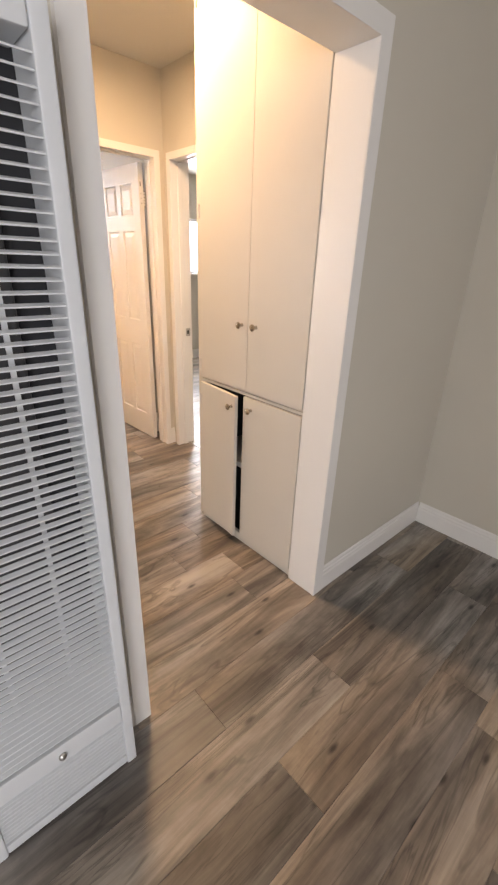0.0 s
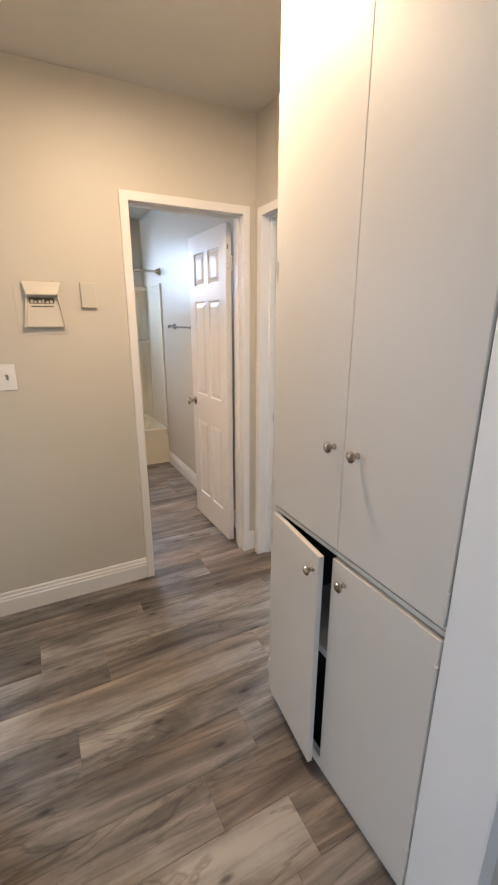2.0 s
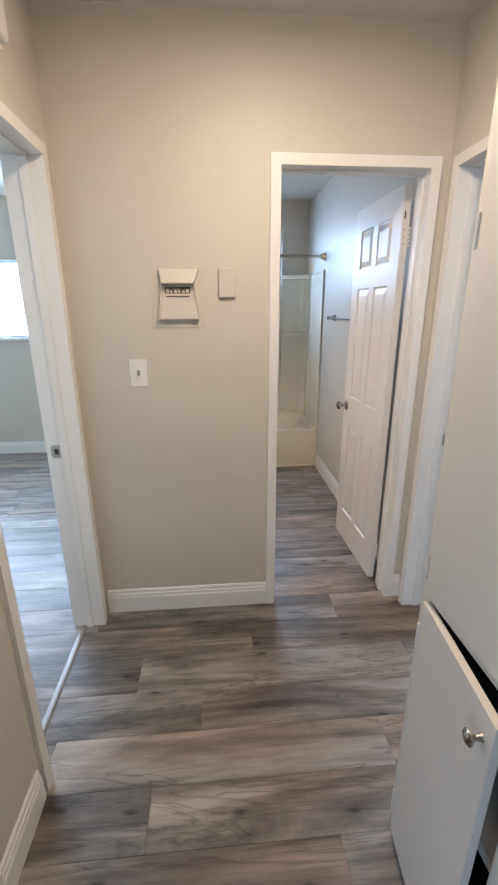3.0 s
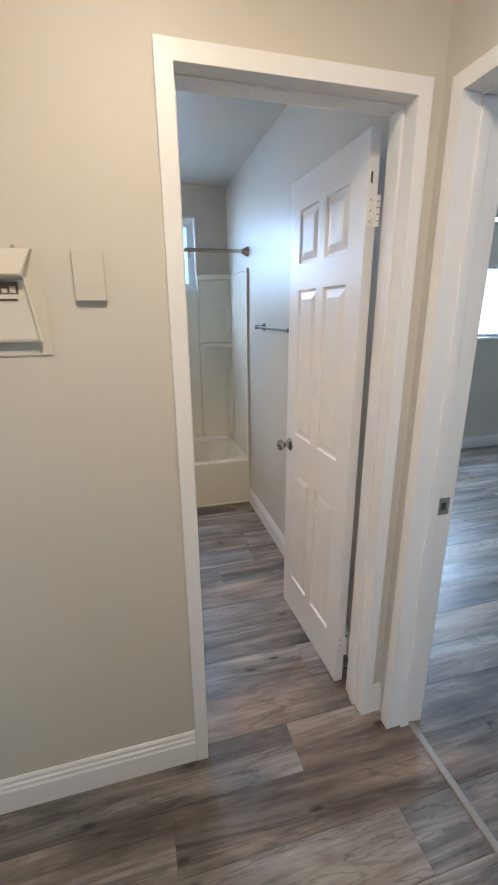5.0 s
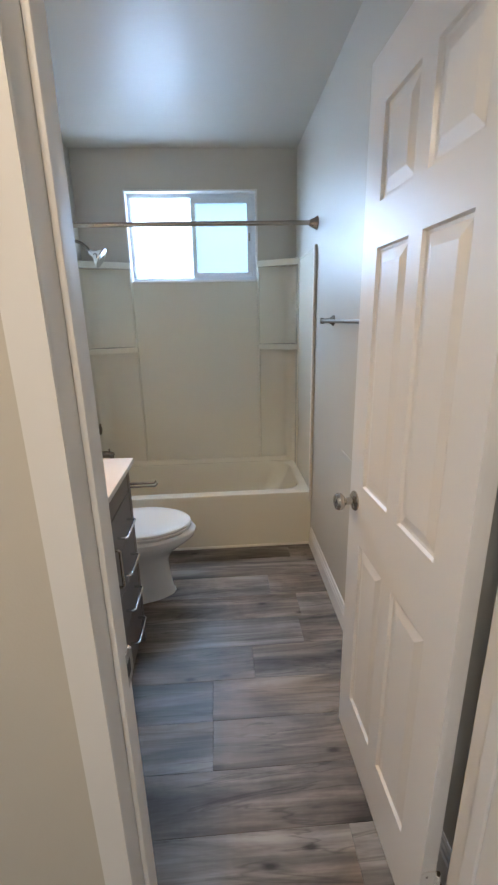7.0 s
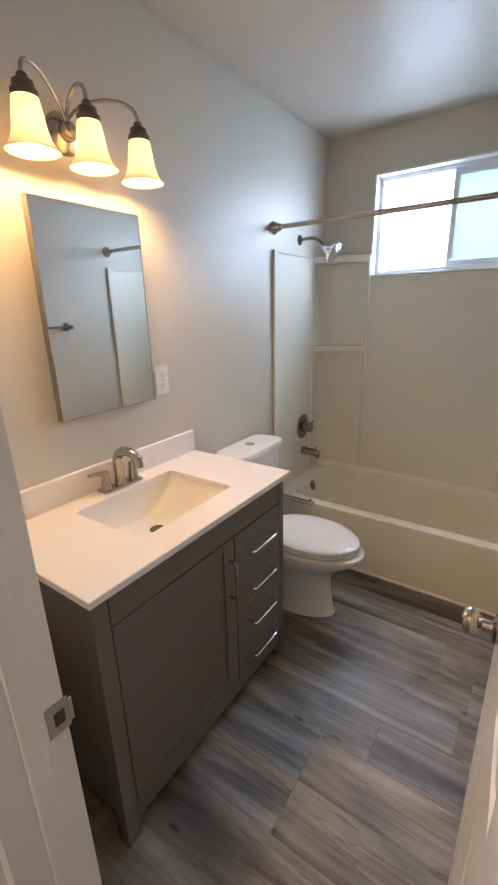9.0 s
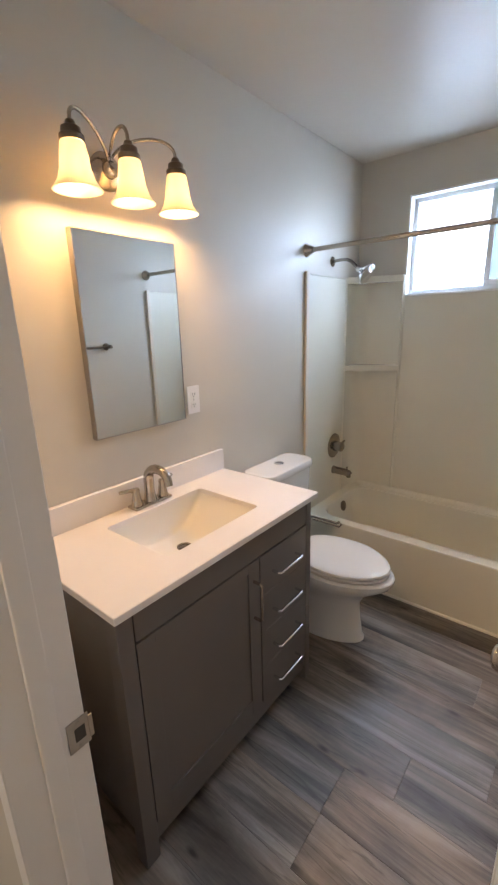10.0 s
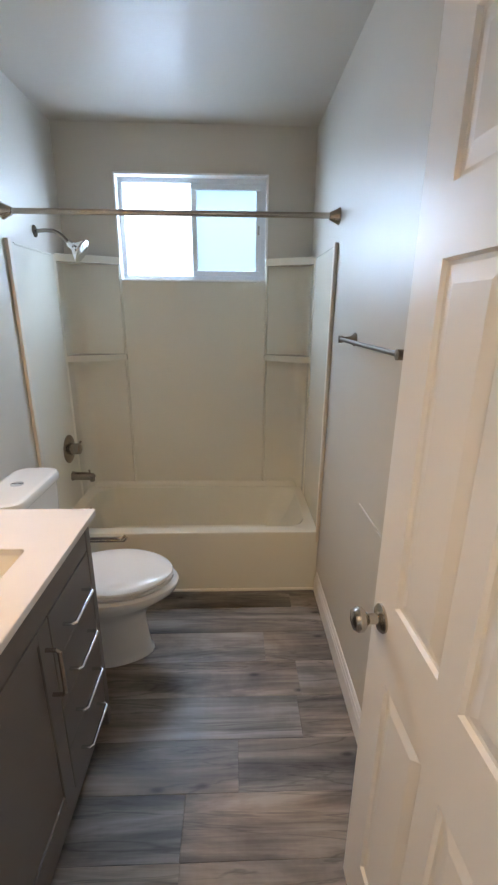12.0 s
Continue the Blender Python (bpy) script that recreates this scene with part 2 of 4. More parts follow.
def extrude_profile(profile, start, direction, length, out, bm=None):
    """A moulding: (depth, height) profile swept from start along direction; depth goes along out."""
    bm = bmesh.new() if bm is None else bm
    s, d, o = Vector(start), Vector(direction), Vector(out)
    a = [bm.verts.new(s + o * u + Vector((0, 0, v))) for u, v in profile]
    b = [bm.verts.new(s + d * length + o * u + Vector((0, 0, v))) for u, v in profile]
    k = len(profile)
    for i in range(k):
        bm.faces.new((a[i], a[(i + 1) % k], b[(i + 1) % k], b[i]))
    bm.faces.new(a[::-1])
    bm.faces.new(b)
    return bm


def rounded_ring(x0, x1, y0, y1, r, z, n=6):
    pts = []
    for cx, cy, a0 in ((x1 - r, y1 - r, 0), (x0 + r, y1 - r, 90), (x0 + r, y0 + r, 180), (x1 - r, y0 + r, 270)):
        for k in range(n + 1):
            a = radians(a0 + 90 * k / n)
            pts.append((cx + r * math.cos(a), cy + r * math.sin(a), z))
    return pts


def skin(rings, bm=None, cap=True):
    bm = bmesh.new() if bm is None else bm
    vs = [[bm.verts.new(p) for p in ring] for ring in rings]
    for a, b in zip(vs, vs[1:]):
        k = len(a)
        for i in range(k):
            bm.faces.new((a[i], a[(i + 1) % k], b[(i + 1) % k], b[i]))
    if cap:
        bm.faces.new(vs[-1])
    return bm


# ---- the shell ----
H = 2.55
WT = 0.12


def wall(name, lo, hi, openings=(), mat=PAINT, label=""):
    """A wall as a slab along its longer side; openings are (from, to, bottom, top) along it."""
    axis = 0 if hi[0] - lo[0] > hi[1] - lo[1] else 1
    bm = bmesh.new()

    def piece(a, b, z0, z1):
        if b - a > 1e-4 and z1 - z0 > 1e-4:
            l, h = [lo[0], lo[1], z0], [hi[0], hi[1], z1]
            l[axis], h[axis] = a, b
            box(l, h, bm)

    at = lo[axis]
    for a, b, z0, z1 in sorted(openings):
        piece(at, a, 0, H)
        piece(a, b, 0, z0)
        piece(a, b, z1, H)
        at = b
    piece(at, hi[axis], 0, H)
    return structure(name, bm, mat, label)


HEAD = 2.055
BATH_HEAD = 2.068
wall("wall_opening", (-2.3, 1.120), (7.32, 1.266), [(0.524, 1.422, 0, HEAD + 0.014)])
wall("wall_living_east", (2.42, -2.5), (2.54, 1.120))
wall("wall_living_west", (-2.42, -2.6), (-2.3, 1.23))
wall("wall_living_south", (-2.3, -2.62), (2.54, -2.5))
wall("wall_recess_north", (-0.9, 1.93), (0.20, 2.05))
wall("wall_recess_west", (-0.9, 1.23), (-0.78, 1.93))
wall("wall_hall_west", (0.20, 1.93), (0.32, 3.08), [(2.231, 2.989, 0, HEAD + 0.014)])
wall("wall_hall_north", (0.20, 3.08), (2.03, 3.19), [(1.197, 1.840, 0, BATH_HEAD + 0.014)])
wall("wall_hall_east", (1.91, 2.0), (2.03, 3.08), [(2.201, 2.999, 0, HEAD + 0.014)])
wall("wall_cabinet_side", (1.44, 2.004), (1.906, 2.05), mat=PAINT)
wall("wall_cabinet_back", (1.97, 1.23), (2.03, 2.0))
wall("wall_bath_west", (0.325, 3.19), (0.445, 5.80), mat=BATHPAINT)
wall("wall_bath_east", (1.933, 3.19), (2.05, 5.80), mat=BATHPAINT)
WIN = (0.777, 1.650, 1.738, 2.297)
BED1 = (-3.0, -0.80, 1.25, 2.0)
BED2 = (3.75, 5.14, 1.27, 2.0)
wall("wall_north", (-3.32, 5.80), (7.32, 5.95), [BED1, (WIN[0] - 0.010, WIN[1] + 0.010, WIN[2] - 0.010, WIN[3] + 0.010), BED2, (6.096, 6.884, 0, HEAD + 0.014)], mat=BATHPAINT)
wall("wall_bedroom_west", (-3.32, 2.05), (-3.2, 5.80))
wall("wall_bedroom_south", (-3.2, 1.93), (-0.9, 2.05))
wall("wall_second_bedroom_east", (7.20, 1.23), (7.32, 5.80))
structure("ceiling", box((-3.3, -2.6, H), (7.32, 3.12, H + 0.1)), CEILING)
structure("ceiling_bedroom", box((-3.3, 3.12, H), (0.385, 5.95, H + 0.1)), CEILING)
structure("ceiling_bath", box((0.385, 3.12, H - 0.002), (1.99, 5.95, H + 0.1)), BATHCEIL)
structure("ceiling_second_bedroom", box((1.99, 3.12, H), (7.32, 5.95, H + 0.1)), CEILING)

BASE = [(0, 0), (0.014, 0), (0.014, 0.085), (0.011, 0.092), (0.011, 0.104), (0.007, 0.110), (0.007, 0.122), (0.003, 0.130), (0, 0.130)]


def baseboard(x0, y0, x1, y1, out, profile=BASE):
    d = Vector((x1 - x0, y1 - y0, 0))
    structure("baseboard", extrude_profile(profile, (x0, y0, 0), d.normalized(), d.length, (*out, 0)), TRIM, smooth=False)


baseboard(0.335, 3.08, 1.168, 3.08, (0, -1))
baseboard(1.869, 3.08, 1.91, 3.08, (0, -1))
baseboard(0.32, 1.918, 0.32, 2.188, (1, 0))
baseboard(-0.78, 1.93, 0.335, 1.93, (0, -1))
baseboard(1.467, 1.120, 2.42, 1.120, (0, -1))
baseboard(2.42, -2.5, 2.42, 1.105, (-1, 0))
baseboard(0.452, 1.120, 0.479, 1.120, (0, -1))
baseboard(-2.3, 1.120, 0.02, 1.120, (0, -1))
baseboard(1.933, 3.26, 1.933, 5.10, (-1, 0))
baseboard(-3.2, 5.80, 0.325, 5.80, (0, -1))
baseboard(2.05, 5.80, 5.98, 5.80, (0, -1))
baseboard(7.0, 5.80, 7.20, 5.80, (0, -1))
baseboard(7.20, 1.23, 7.20, 5.785, (-1, 0))


def doorway(number, axis, a, b, front, back, casing_front=True, casing_back=True, stop=None, width=0.042, top=HEAD, soften=0.004):
    """Jambs, head, stop and casings round an opening from a to b along the axis; the wall lies from front to back across it."""
    ob = tagged(new("door_frame_" + number), "white painted door frame with plain casing", "", "", "structure")

    def put(name, u0, u1, v0, v1, z0, z1, r=0.003):
        lo, hi = ((u0, v0, z0), (u1, v1, z1)) if axis == 0 else ((v0, u0, z0), (v1, u1, z1))
        part(name, box(lo, hi, r=r, seg=2), TRIM, ob)

    def casing(v0, v1):
        # one painted surround, mitres filled, edges softened by many coats
        w = width
        outline = [(a - w, 0), (a - 0.001, 0), (a - 0.001, top + 0.001), (b + 0.001, top + 0.001), (b + 0.001, 0), (b + w, 0), (b + w, top + w), (a - w, top + w)]
        bm = bmesh.new()
        near, far_ = [[bm.verts.new((u, v, z) if axis == 0 else (v, u, z)) for u, z in outline] for v in (v0, v1)]
        k = len(outline)
        for n in range(k):
            bm.faces.new((near[n], near[(n + 1) % k], far_[(n + 1) % k], far_[n]))
        for ring in (near, far_):
            for quad in ((0, 1, 2, 7), (2, 3, 6, 7), (3, 4, 5, 6)):
                bm.faces.new([ring[n] for n in quad])
        sharp = [e for e in bm.edges if len(e.link_faces) == 2 and e.calc_face_angle(0) > 0.5]
        bmesh.ops.recalc_face_normals(bm, faces=bm.faces)
        bmesh.ops.bevel(bm, geom=sharp, offset=soften, segments=3, profile=0.5, affect="EDGES", clamp_overlap=True)
        part("casing", bm, TRIM, ob)

    j = 0.014
    put("jamb", a - j, a, front - 0.014, back + 0.002, 0, top, 0.003)
    put("jamb", b, b + j, front - 0.014, back + 0.002, 0, top, 0.003)
    put("head_jamb", a - j, b + j, front - 0.014, back + 0.002, top, top + j, 0.003)
    if casing_front:
        casing(front - 0.016, front)
    if casing_back:
        casing(back, back + 0.016)
    if stop:
        s0, s1 = stop
        put("door_stop", a, a + 0.009, s0, s1, 0, top - 0.007)
        put("door_stop", b - 0.009, b, s0, s1, 0, top - 0.007)
        put("door_stop", a, b, s0, s1, top - 0.006, top, 0.002)
    return ob


doorway("1", 0, 1.211, 1.826, 3.08, 3.19, casing_back=False, stop=(3.115, 3.148), top=BATH_HEAD)
doorway("2", 1, 2.245, 2.975, 0.20, 0.32, stop=(0.245, 0.28))
doorway("3", 1, 2.215, 2.985, 1.91, 2.03, stop=(1.95, 1.985))
doorway("4", 0, 0.538, 1.408, 1.120, 1.266, casing_back=False, width=0.058, soften=0.007)
doorway("5", 0, 6.11, 6.87, 5.80, 5.95, casing_back=False, stop=(5.845, 5.875), width=0.13)


def strike_plate(where, axis, s):
    """A latch plate let into a jamb; s is the side to which its face points."""
    ob = thing("strike_plate", where, "worn nickel strike plate on a white door jamb", "strike plate")
    t = 0.002 * s
    if axis == 0:
        plate, hole, lip = ((0, -0.022, -0.03), (t, 0.016, 0.03)), ((t, -0.010, -0.013), (t * 1.3, 0.008, 0.013)), ((0, 0.014, -0.022), (t * 1.6, 0.022, 0.022))
        screws = [(along_x(t, -0.003, z) if s > 0 else pose(t, -0.003, z, 0, -90, 0)) for z in (-0.022, 0.022)]
    else:
        plate, hole, lip = ((-0.016, 0, -0.03), (0.022, t, 0.03)), ((-0.008, t, -0.013), (0.010, t * 1.3, 0.013)), ((-0.022, 0, -0.022), (-0.014, t * 1.6, 0.022))
        screws = [pose(0.003, t, z, -90 * s, 0, 0) for z in (-0.022, 0.022)]

    def ordered(two):
        return [min(p) for p in zip(*two)], [max(p) for p in zip(*two)]

    part("plate", box(*ordered(plate), r=0.0008), STEEL, ob)
    part("latch_hole", box(*ordered(hole)), INK, ob)
    part("lip", box(*ordered(lip), r=0.001), STEEL, ob)
    for m in screws:
        part("screw", lathe([(0, 0.0012), (0.003, 0.001), (0.0036, 0)], m=m, n=12), STEEL, ob)
    return ob


strike_plate((1.211, 3.180, 0.935), 0, 1)
strike_plate((0.225, 2.975, 0.935), 1, -1)
strike_plate((2.008, 2.985, 0.935), 1, -1)


def threshold(x, y0, y1):
    structure("threshold_trim", extrude_profile([(-0.015, 0), (0.015, 0), (0.012, 0.005), (0.005, 0.008), (-0.005, 0.008), (-0.012, 0.005)], (x, y0, 0), (0, 1, 0), y1 - y0, (1, 0, 0)), SADDLE)


threshold(0.232, 2.245, 2.975)
threshold(2.00, 2.215, 2.985)

# ---- doors ----


def door_knob(parent, x, z, side):
    """A round knob on its rosette; side is the y direction that it points to."""
    m = pose(x, 0.0175 * side, z, -90 * side, 0, 0)
    k = part("door_knob", lathe([(0.031, 0), (0.031, 0.004), (0.026, 0.009), (0.012, 0.012), (0.011, 0.030), (0.018, 0.036), (0.026, 0.044), (0.027, 0.054), (0.022, 0.063), (0.010, 0.067), (0, 0.068)], m=m), NICKEL, parent, "brushed nickel round knob")
    return k


def six_panel_door(number, where, turn, width=0.60, knobs=True, label="white six-panel door standing open against the wall"):
    """Leaf along +x from its hinge edge."""
    ob = new("door_" + number)
    ob.matrix_world = pose(*where, 0, 0, turn)
    tagged(ob, label, "", "", "structure")
    k = width / 0.60
    bm = box((0, -0.0080, 0.0), (width, 0.0080, 2.046))
    for s in (-1, 1):
        y0, y1 = sorted((0.0081 * s, 0.0175 * s))
        for x0, x1 in ((0, 0.10 * k), (0.27 * k, 0.33 * k), (0.50 * k, width)):
            box((x0, y0, 0), (x1, y1, 2.046), bm)
        for x0, x1 in ((0.10 * k, 0.27 * k), (0.33 * k, 0.50 * k)):
            for z0, z1 in ((0, 0.20), (0.795, 0.985), (1.625, 1.728), (1.930, 2.046)):
                box((x0, y0, z0), (x1, y1, z1), bm)
    leaf = part("door_leaf", bm, TRIM, ob, smooth=False)
    for x0, x1 in ((0.10 * k, 0.27 * k), (0.33 * k, 0.50 * k)):
        for z0, z1 in ((0.20, 0.795), (0.985, 1.625), (1.728, 1.930)):
            for s in (-1, 1):
                bm = bmesh.new()
                rings = []
                for inset, y in ((0.0, 0.0172), (0.004, 0.0100), (0.011, 0.0092), (0.038, 0.0166)):
                    rings.append([bm.verts.new((x, y * s, z)) for x, z in ((x0 + inset, z0 + inset), (x1 - inset, z0 + inset), (x1 - inset, z1 - inset), (x0 + inset, z1 - inset))])
                for a, b in zip(rings, rings[1:]):
                    for i in range(4):
                        bm.faces.new((a[i], a[(i + 1) % 4], b[(i + 1) % 4], b[i]))
                bm.faces.new(rings[-1])
                part("panel", bm, TRIM, leaf, smooth=False)
    for z in (0.19, 1.83):
        hinge = part("hinge", box((-0.0025, -0.016, z - 0.045), (-0.0005, 0.0175, z + 0.045), r=0.0006), TRIM, ob, "paint-spattered hinge leaf")
        bm = bmesh.new()
        for n in range(5):
            lathe([(0, 0), (0.006, 0), (0.006, 0.0155), (0, 0.0155)], bm, pose(-0.007, -0.020, z - 0.045 + 0.018 * n), 12)
        part("hinge_barrel", bm, TRIM, hinge)
        part("hinge_pin", tube([(-0.007, -0.020, z - 0.047), (-0.007, -0.020, z + 0.049)], 0.0042, n=10), BRONZE, hinge, "dark metal hinge pin")
        for q in (-0.03, 0.0, 0.03):
            part("screw", lathe([(0.0035, 0), (0.003, 0.001), (0, 0.0013)], m=pose(-0.0025, 0.004, z + q, 0, -90, 0), n=10), STEEL, hinge)
    if knobs:
        for s in (-1, 1):
            door_knob(ob, width - 0.048, 0.92, s)
        part("latch", box((width, -0.012, 0.89), (width + 0.002, 0.012, 0.95), r=0.0006), STEEL, ob)
    return ob


bath_door = six_panel_door("1", (1.812, 3.233, 0.010), 92.0, width=0.594)
part("edge_slot", box((-0.0012, 0.002, 1.905), (-0.0002, 0.008, 1.935)), INK, bath_door, "small dark slot in the door edge")
six_panel_door("2", (6.115, 5.824, 0.014), 0.0, width=0.748, label="white six-panel door in the bedroom wall")

# ---- living room: wall heater ----


def wall_heater(where):
    ob = thing("wall_heater", where, "tall white enamel gas wall heater with louvred front", "heater")
    w, d, h = 0.40, 0.105, 1.81
    part("side_rail", box((0, -d, 0.0), (0.032, 0, h), r=0.006), FURNACE, ob)
    part("side_rail", box((w - 0.032, -d, 0.0), (w, 0, h), r=0.006), FURNACE, ob)
    part("top_rail", box((0.032, -d, h - 0.055), (w - 0.032, 0, h), r=0.006), FURNACE, ob)
    part("middle_rail", box((0.032, -d, 0.205), (w - 0.032, -0.004, 0.275), r=0.004), FURNACE, ob)
    part("bottom_rail", box((0.032, -d, 0.012), (w - 0.032, 0, 0.045), r=0.004), FURNACE, ob)
    # near-black panel colours in the shade seen between the louvres
    part("back_panel", box((0.03, -0.012, 0.04), (w - 0.03, -0.003, h - 0.05)), HEATER_SHADE, ob)
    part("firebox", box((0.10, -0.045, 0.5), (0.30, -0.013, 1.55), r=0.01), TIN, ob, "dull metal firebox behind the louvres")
    for x in (0.13, 0.265):
        part("stay", box((x, -0.060, 0.275), (x + 0.010, -0.056, h - 0.055)), FURNACE, ob)

    def blade(z):
        return extrude_profile([(0.0, -0.0035), (0.0020, -0.0035), (0.0125, 0.0022), (0.0110, 0.0034), (0.0, -0.0008)], (0.032, -d + 0.004, 0), (1, 0, 0), w - 0.064, (0, 1, 0))

    mesh = finish("louvre", blade(0), FURNACE)
    for z0, z1, step in ((0.290, h - 0.066, 0.0212), (0.055, 0.198, 0.0150)):
        z = z0
        while z < z1:
            b = new("louvre", mesh)
            b.parent, b.location = ob, (0, 0, z)
            z += step
    part("latch_knob", lathe([(0.010, 0), (0.010, 0.006), (0.006, 0.010), (0, 0.011)], m=pose(0.20, -d, 0.236, 90, 0, 0), n=16), STEEL, ob)
    return ob


wall_heater((0.036, 1.118, 0.0))

# ---- hall cabinet ----
CX = 1.424


def cupboard(name, z0, z1, label, open_angle=0.0):
    """Two slab doors on a face frame; built in between floor and ceiling."""
    y0, y1 = 1.270, 2.000
    # the lower pair no longer meets: its open leaf is trimmed wider than the other
    mid_left, mid_right, gap = (1.628, 1.628, 0.0008) if z0 > 0.5 else (1.661, 1.647, 0.0025)
    ob = thing(name, (CX, y0, 0), label, "cabinet")
    a, b = 0.004, y1 - y0 - 0.012
    bm = box((0.0, 0, z0), (0.02, a, z1))
    box((0.0, b, z0), (0.02, y1 - y0, z1), bm)
    bottom = 0.045 if z0 < 0.1 else 0.012
    box((0.0, a, z0), (0.02, b, z0 + bottom), bm)
    box((0.0, a, z1 - 0.014), (0.02, b, z1), bm)
    part("face_frame", bm, CABINET, ob, smooth=False)
    # carcass coloured near-black in place of the shade behind the doors
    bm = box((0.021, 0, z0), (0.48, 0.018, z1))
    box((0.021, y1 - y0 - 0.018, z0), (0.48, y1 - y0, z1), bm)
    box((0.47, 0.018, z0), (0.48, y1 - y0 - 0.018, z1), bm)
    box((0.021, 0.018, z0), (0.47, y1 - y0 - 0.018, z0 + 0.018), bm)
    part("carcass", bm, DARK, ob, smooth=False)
    if z1 < 2.4:
        part("shelf", box((0.022, 0.019, 0.44), (0.46, y1 - y0 - 0.019, 0.468)), CABINET, ob)
    dz0, dz1 = z0 + bottom + 0.002, z1 - 0.016
    for left in (False, True):
        if left:
            split = mid_left - y0
            piv, ya, yb, ang, ky = (-0.016, b, 0), -(b - split - gap), 0.0, -open_angle, -(b - split) + (0.040 if z0 > 0.5 else 0.032)
        else:
            split = mid_right - y0
            piv, ya, yb, ang, ky = (-0.016, a, 0), 0.0, split - a - gap, 0.0, split - a - (0.054 if z0 > 0.5 else 0.060)
        door = part("cabinet_door", box((0.0, ya, dz0), (0.018, yb, dz1), r=0.002), CABINET, ob, "slightly open slab door" if ang else "")
        door.matrix_local = pose(*piv, 0, 0, ang)
        kz = 1.19 if z0 > 0.5 else 0.80
        part("knob", lathe([(0.009, 0), (0.0075, 0.003), (0.006, 0.012), (0.010, 0.018), (0.0155, 0.022), (0.0155, 0.026), (0.010, 0.030), (0, 0.031)], m=pose(0, ky, kz, 0, -90, 0), n=20), NICKEL, door, "brushed nickel round knob")
        for hz in ((0.95, 1.66, 2.40) if z0 > 0.5 else (0.17, 0.76)):
            part("hinge", tube([(-0.001, 0.0, hz - 0.03), (-0.001, 0.0, hz + 0.03)], 0.0045, n=8), CABINET, door)
    return ob


cupboard("tall_cupboard", 0.876, H - 0.004, "cream painted built-in upper cupboard with closed slab doors")
cupboard("base_cupboard", 0.0, 0.872, "cream painted built-in lower cupboard with one door ajar", open_angle=6.0)

# ---- hall fixtures ----


def ceiling_light(where):
    ob = thing("ceiling_light", where, "round flush ceiling light with lit frosted dome", "ceiling light")
    part("pan", lathe([(0, 0), (0.158, 0), (0.165, -0.012), (0.165, -0.034), (0.150, -0.040), (0.146, -0.036)], n=48), NICKEL, ob, "brushed nickel ring")
    d = part("dome", lathe([(0.146, -0.036), (0.142, -0.052), (0.125, -0.072), (0.09, -0.088), (0.045, -0.097), (0, -0.099)], n=48), DOME, ob, "lit white glass dome")
    d.visible_shadow = False
    return ob


ceiling_light((1.16, 2.16, H))


def wall_chime(where):
    """An old intercom shell under many coats of wall paint: a hooded slot over a sloping face."""
    ob = thing("door_chime", where, "painted-over plastic chime box with dark slotted grille on the wall", "door chime")
    part("back_plate", box((-0.114, -0.003, -0.124), (0.104, 0, 0.104), r=0.001), PAINT, ob)
    rings = [[(-0.079, -0.003, 0.112), (0.089, -0.003, 0.112), (0.066, -0.003, 0.046), (-0.066, -0.003, 0.046)],
             [(-0.078, -0.018, 0.111), (0.088, -0.018, 0.111), (0.066, -0.040, 0.052), (-0.066, -0.040, 0.052)],
             [(-0.074, -0.021, 0.107), (0.084, -0.021, 0.107), (0.063, -0.043, 0.056), (-0.063, -0.043, 0.056)]]
    bm = skin(rings)
    bm.faces.new([v for v in bm.verts][:4])
    part("hood", bm, PAINT, ob, smooth=False)
    # the face leans outwards from under the hood and widens downwards
    rings = [[(-0.066, -0.003, 0.050), (0.066, -0.003, 0.050), (0.084, -0.003, -0.092), (-0.082, -0.003, -0.092)],
             [(-0.066, -0.008, 0.050), (0.066, -0.008, 0.050), (0.084, -0.024, -0.090), (-0.082, -0.024, -0.090)],
             [(-0.060, -0.009, 0.046), (0.060, -0.009, 0.046), (0.076, -0.0255, -0.084), (-0.075, -0.0255, -0.084)]]
    part("face", skin(rings), PAINT, ob, smooth=False)
    for x in (-1, 1):
        bm = tube([(0.067 * x, -0.020, 0.050), (0.085 * x, -0.028, -0.090)], 0.0035, n=8)
        part("cheek", bm, PAINT, ob)
    # the hood's shade is put into this strip's brown colour
    part("slot_board", box((-0.056, -0.0130, 0.012), (0.050, -0.0070, 0.042), r=0.001), HOOD_SHADE, ob, "slotted strip under the hood, brown for its shade")
    for k, (wide, tall) in enumerate(((0.012, 0.015), (0.009, 0.010), (0.013, 0.013), (0.008, 0.016), (0.011, 0.009), (0.012, 0.014))):
        x = -0.050 + 0.0165 * k
        part("mark", box((x, -0.0146, 0.018), (x + wide, -0.0131, 0.018 + tall)), PAINT, ob)
    part("rule", box((-0.050, -0.0165, 0.001), (0.046, -0.0125, 0.005)), INK, ob)
    part("screw", lathe([(0.004, 0), (0.004, 0.002), (0, 0.003)], m=pose(0.05, -0.001, 0.118, 90, 0, 0), n=10), STEEL, ob)
    for x in (-0.045, 0.05):
        part("screw", lathe([(0.004, 0), (0.0036, 0.0015), (0, 0.002)], m=pose(x, -0.003, -0.108, 90, 0, 0), n=10), PAINT, ob)
    return ob


wall_chime((0.782, 3.079, 1.575))


def blank_box(where):
    ob = thing("chime_cover", where, "small painted blank cover box on the wall", "wall box")
    part("cover", box((-0.035, -0.016, -0.057), (0.035, 0, 0.057), r=0.003), PAINT, ob)
    part("seam", box((-0.0365, -0.0125, 0.046), (0.0365, -0.0005, 0.049), r=0.0008), PAINT, ob)
    return ob


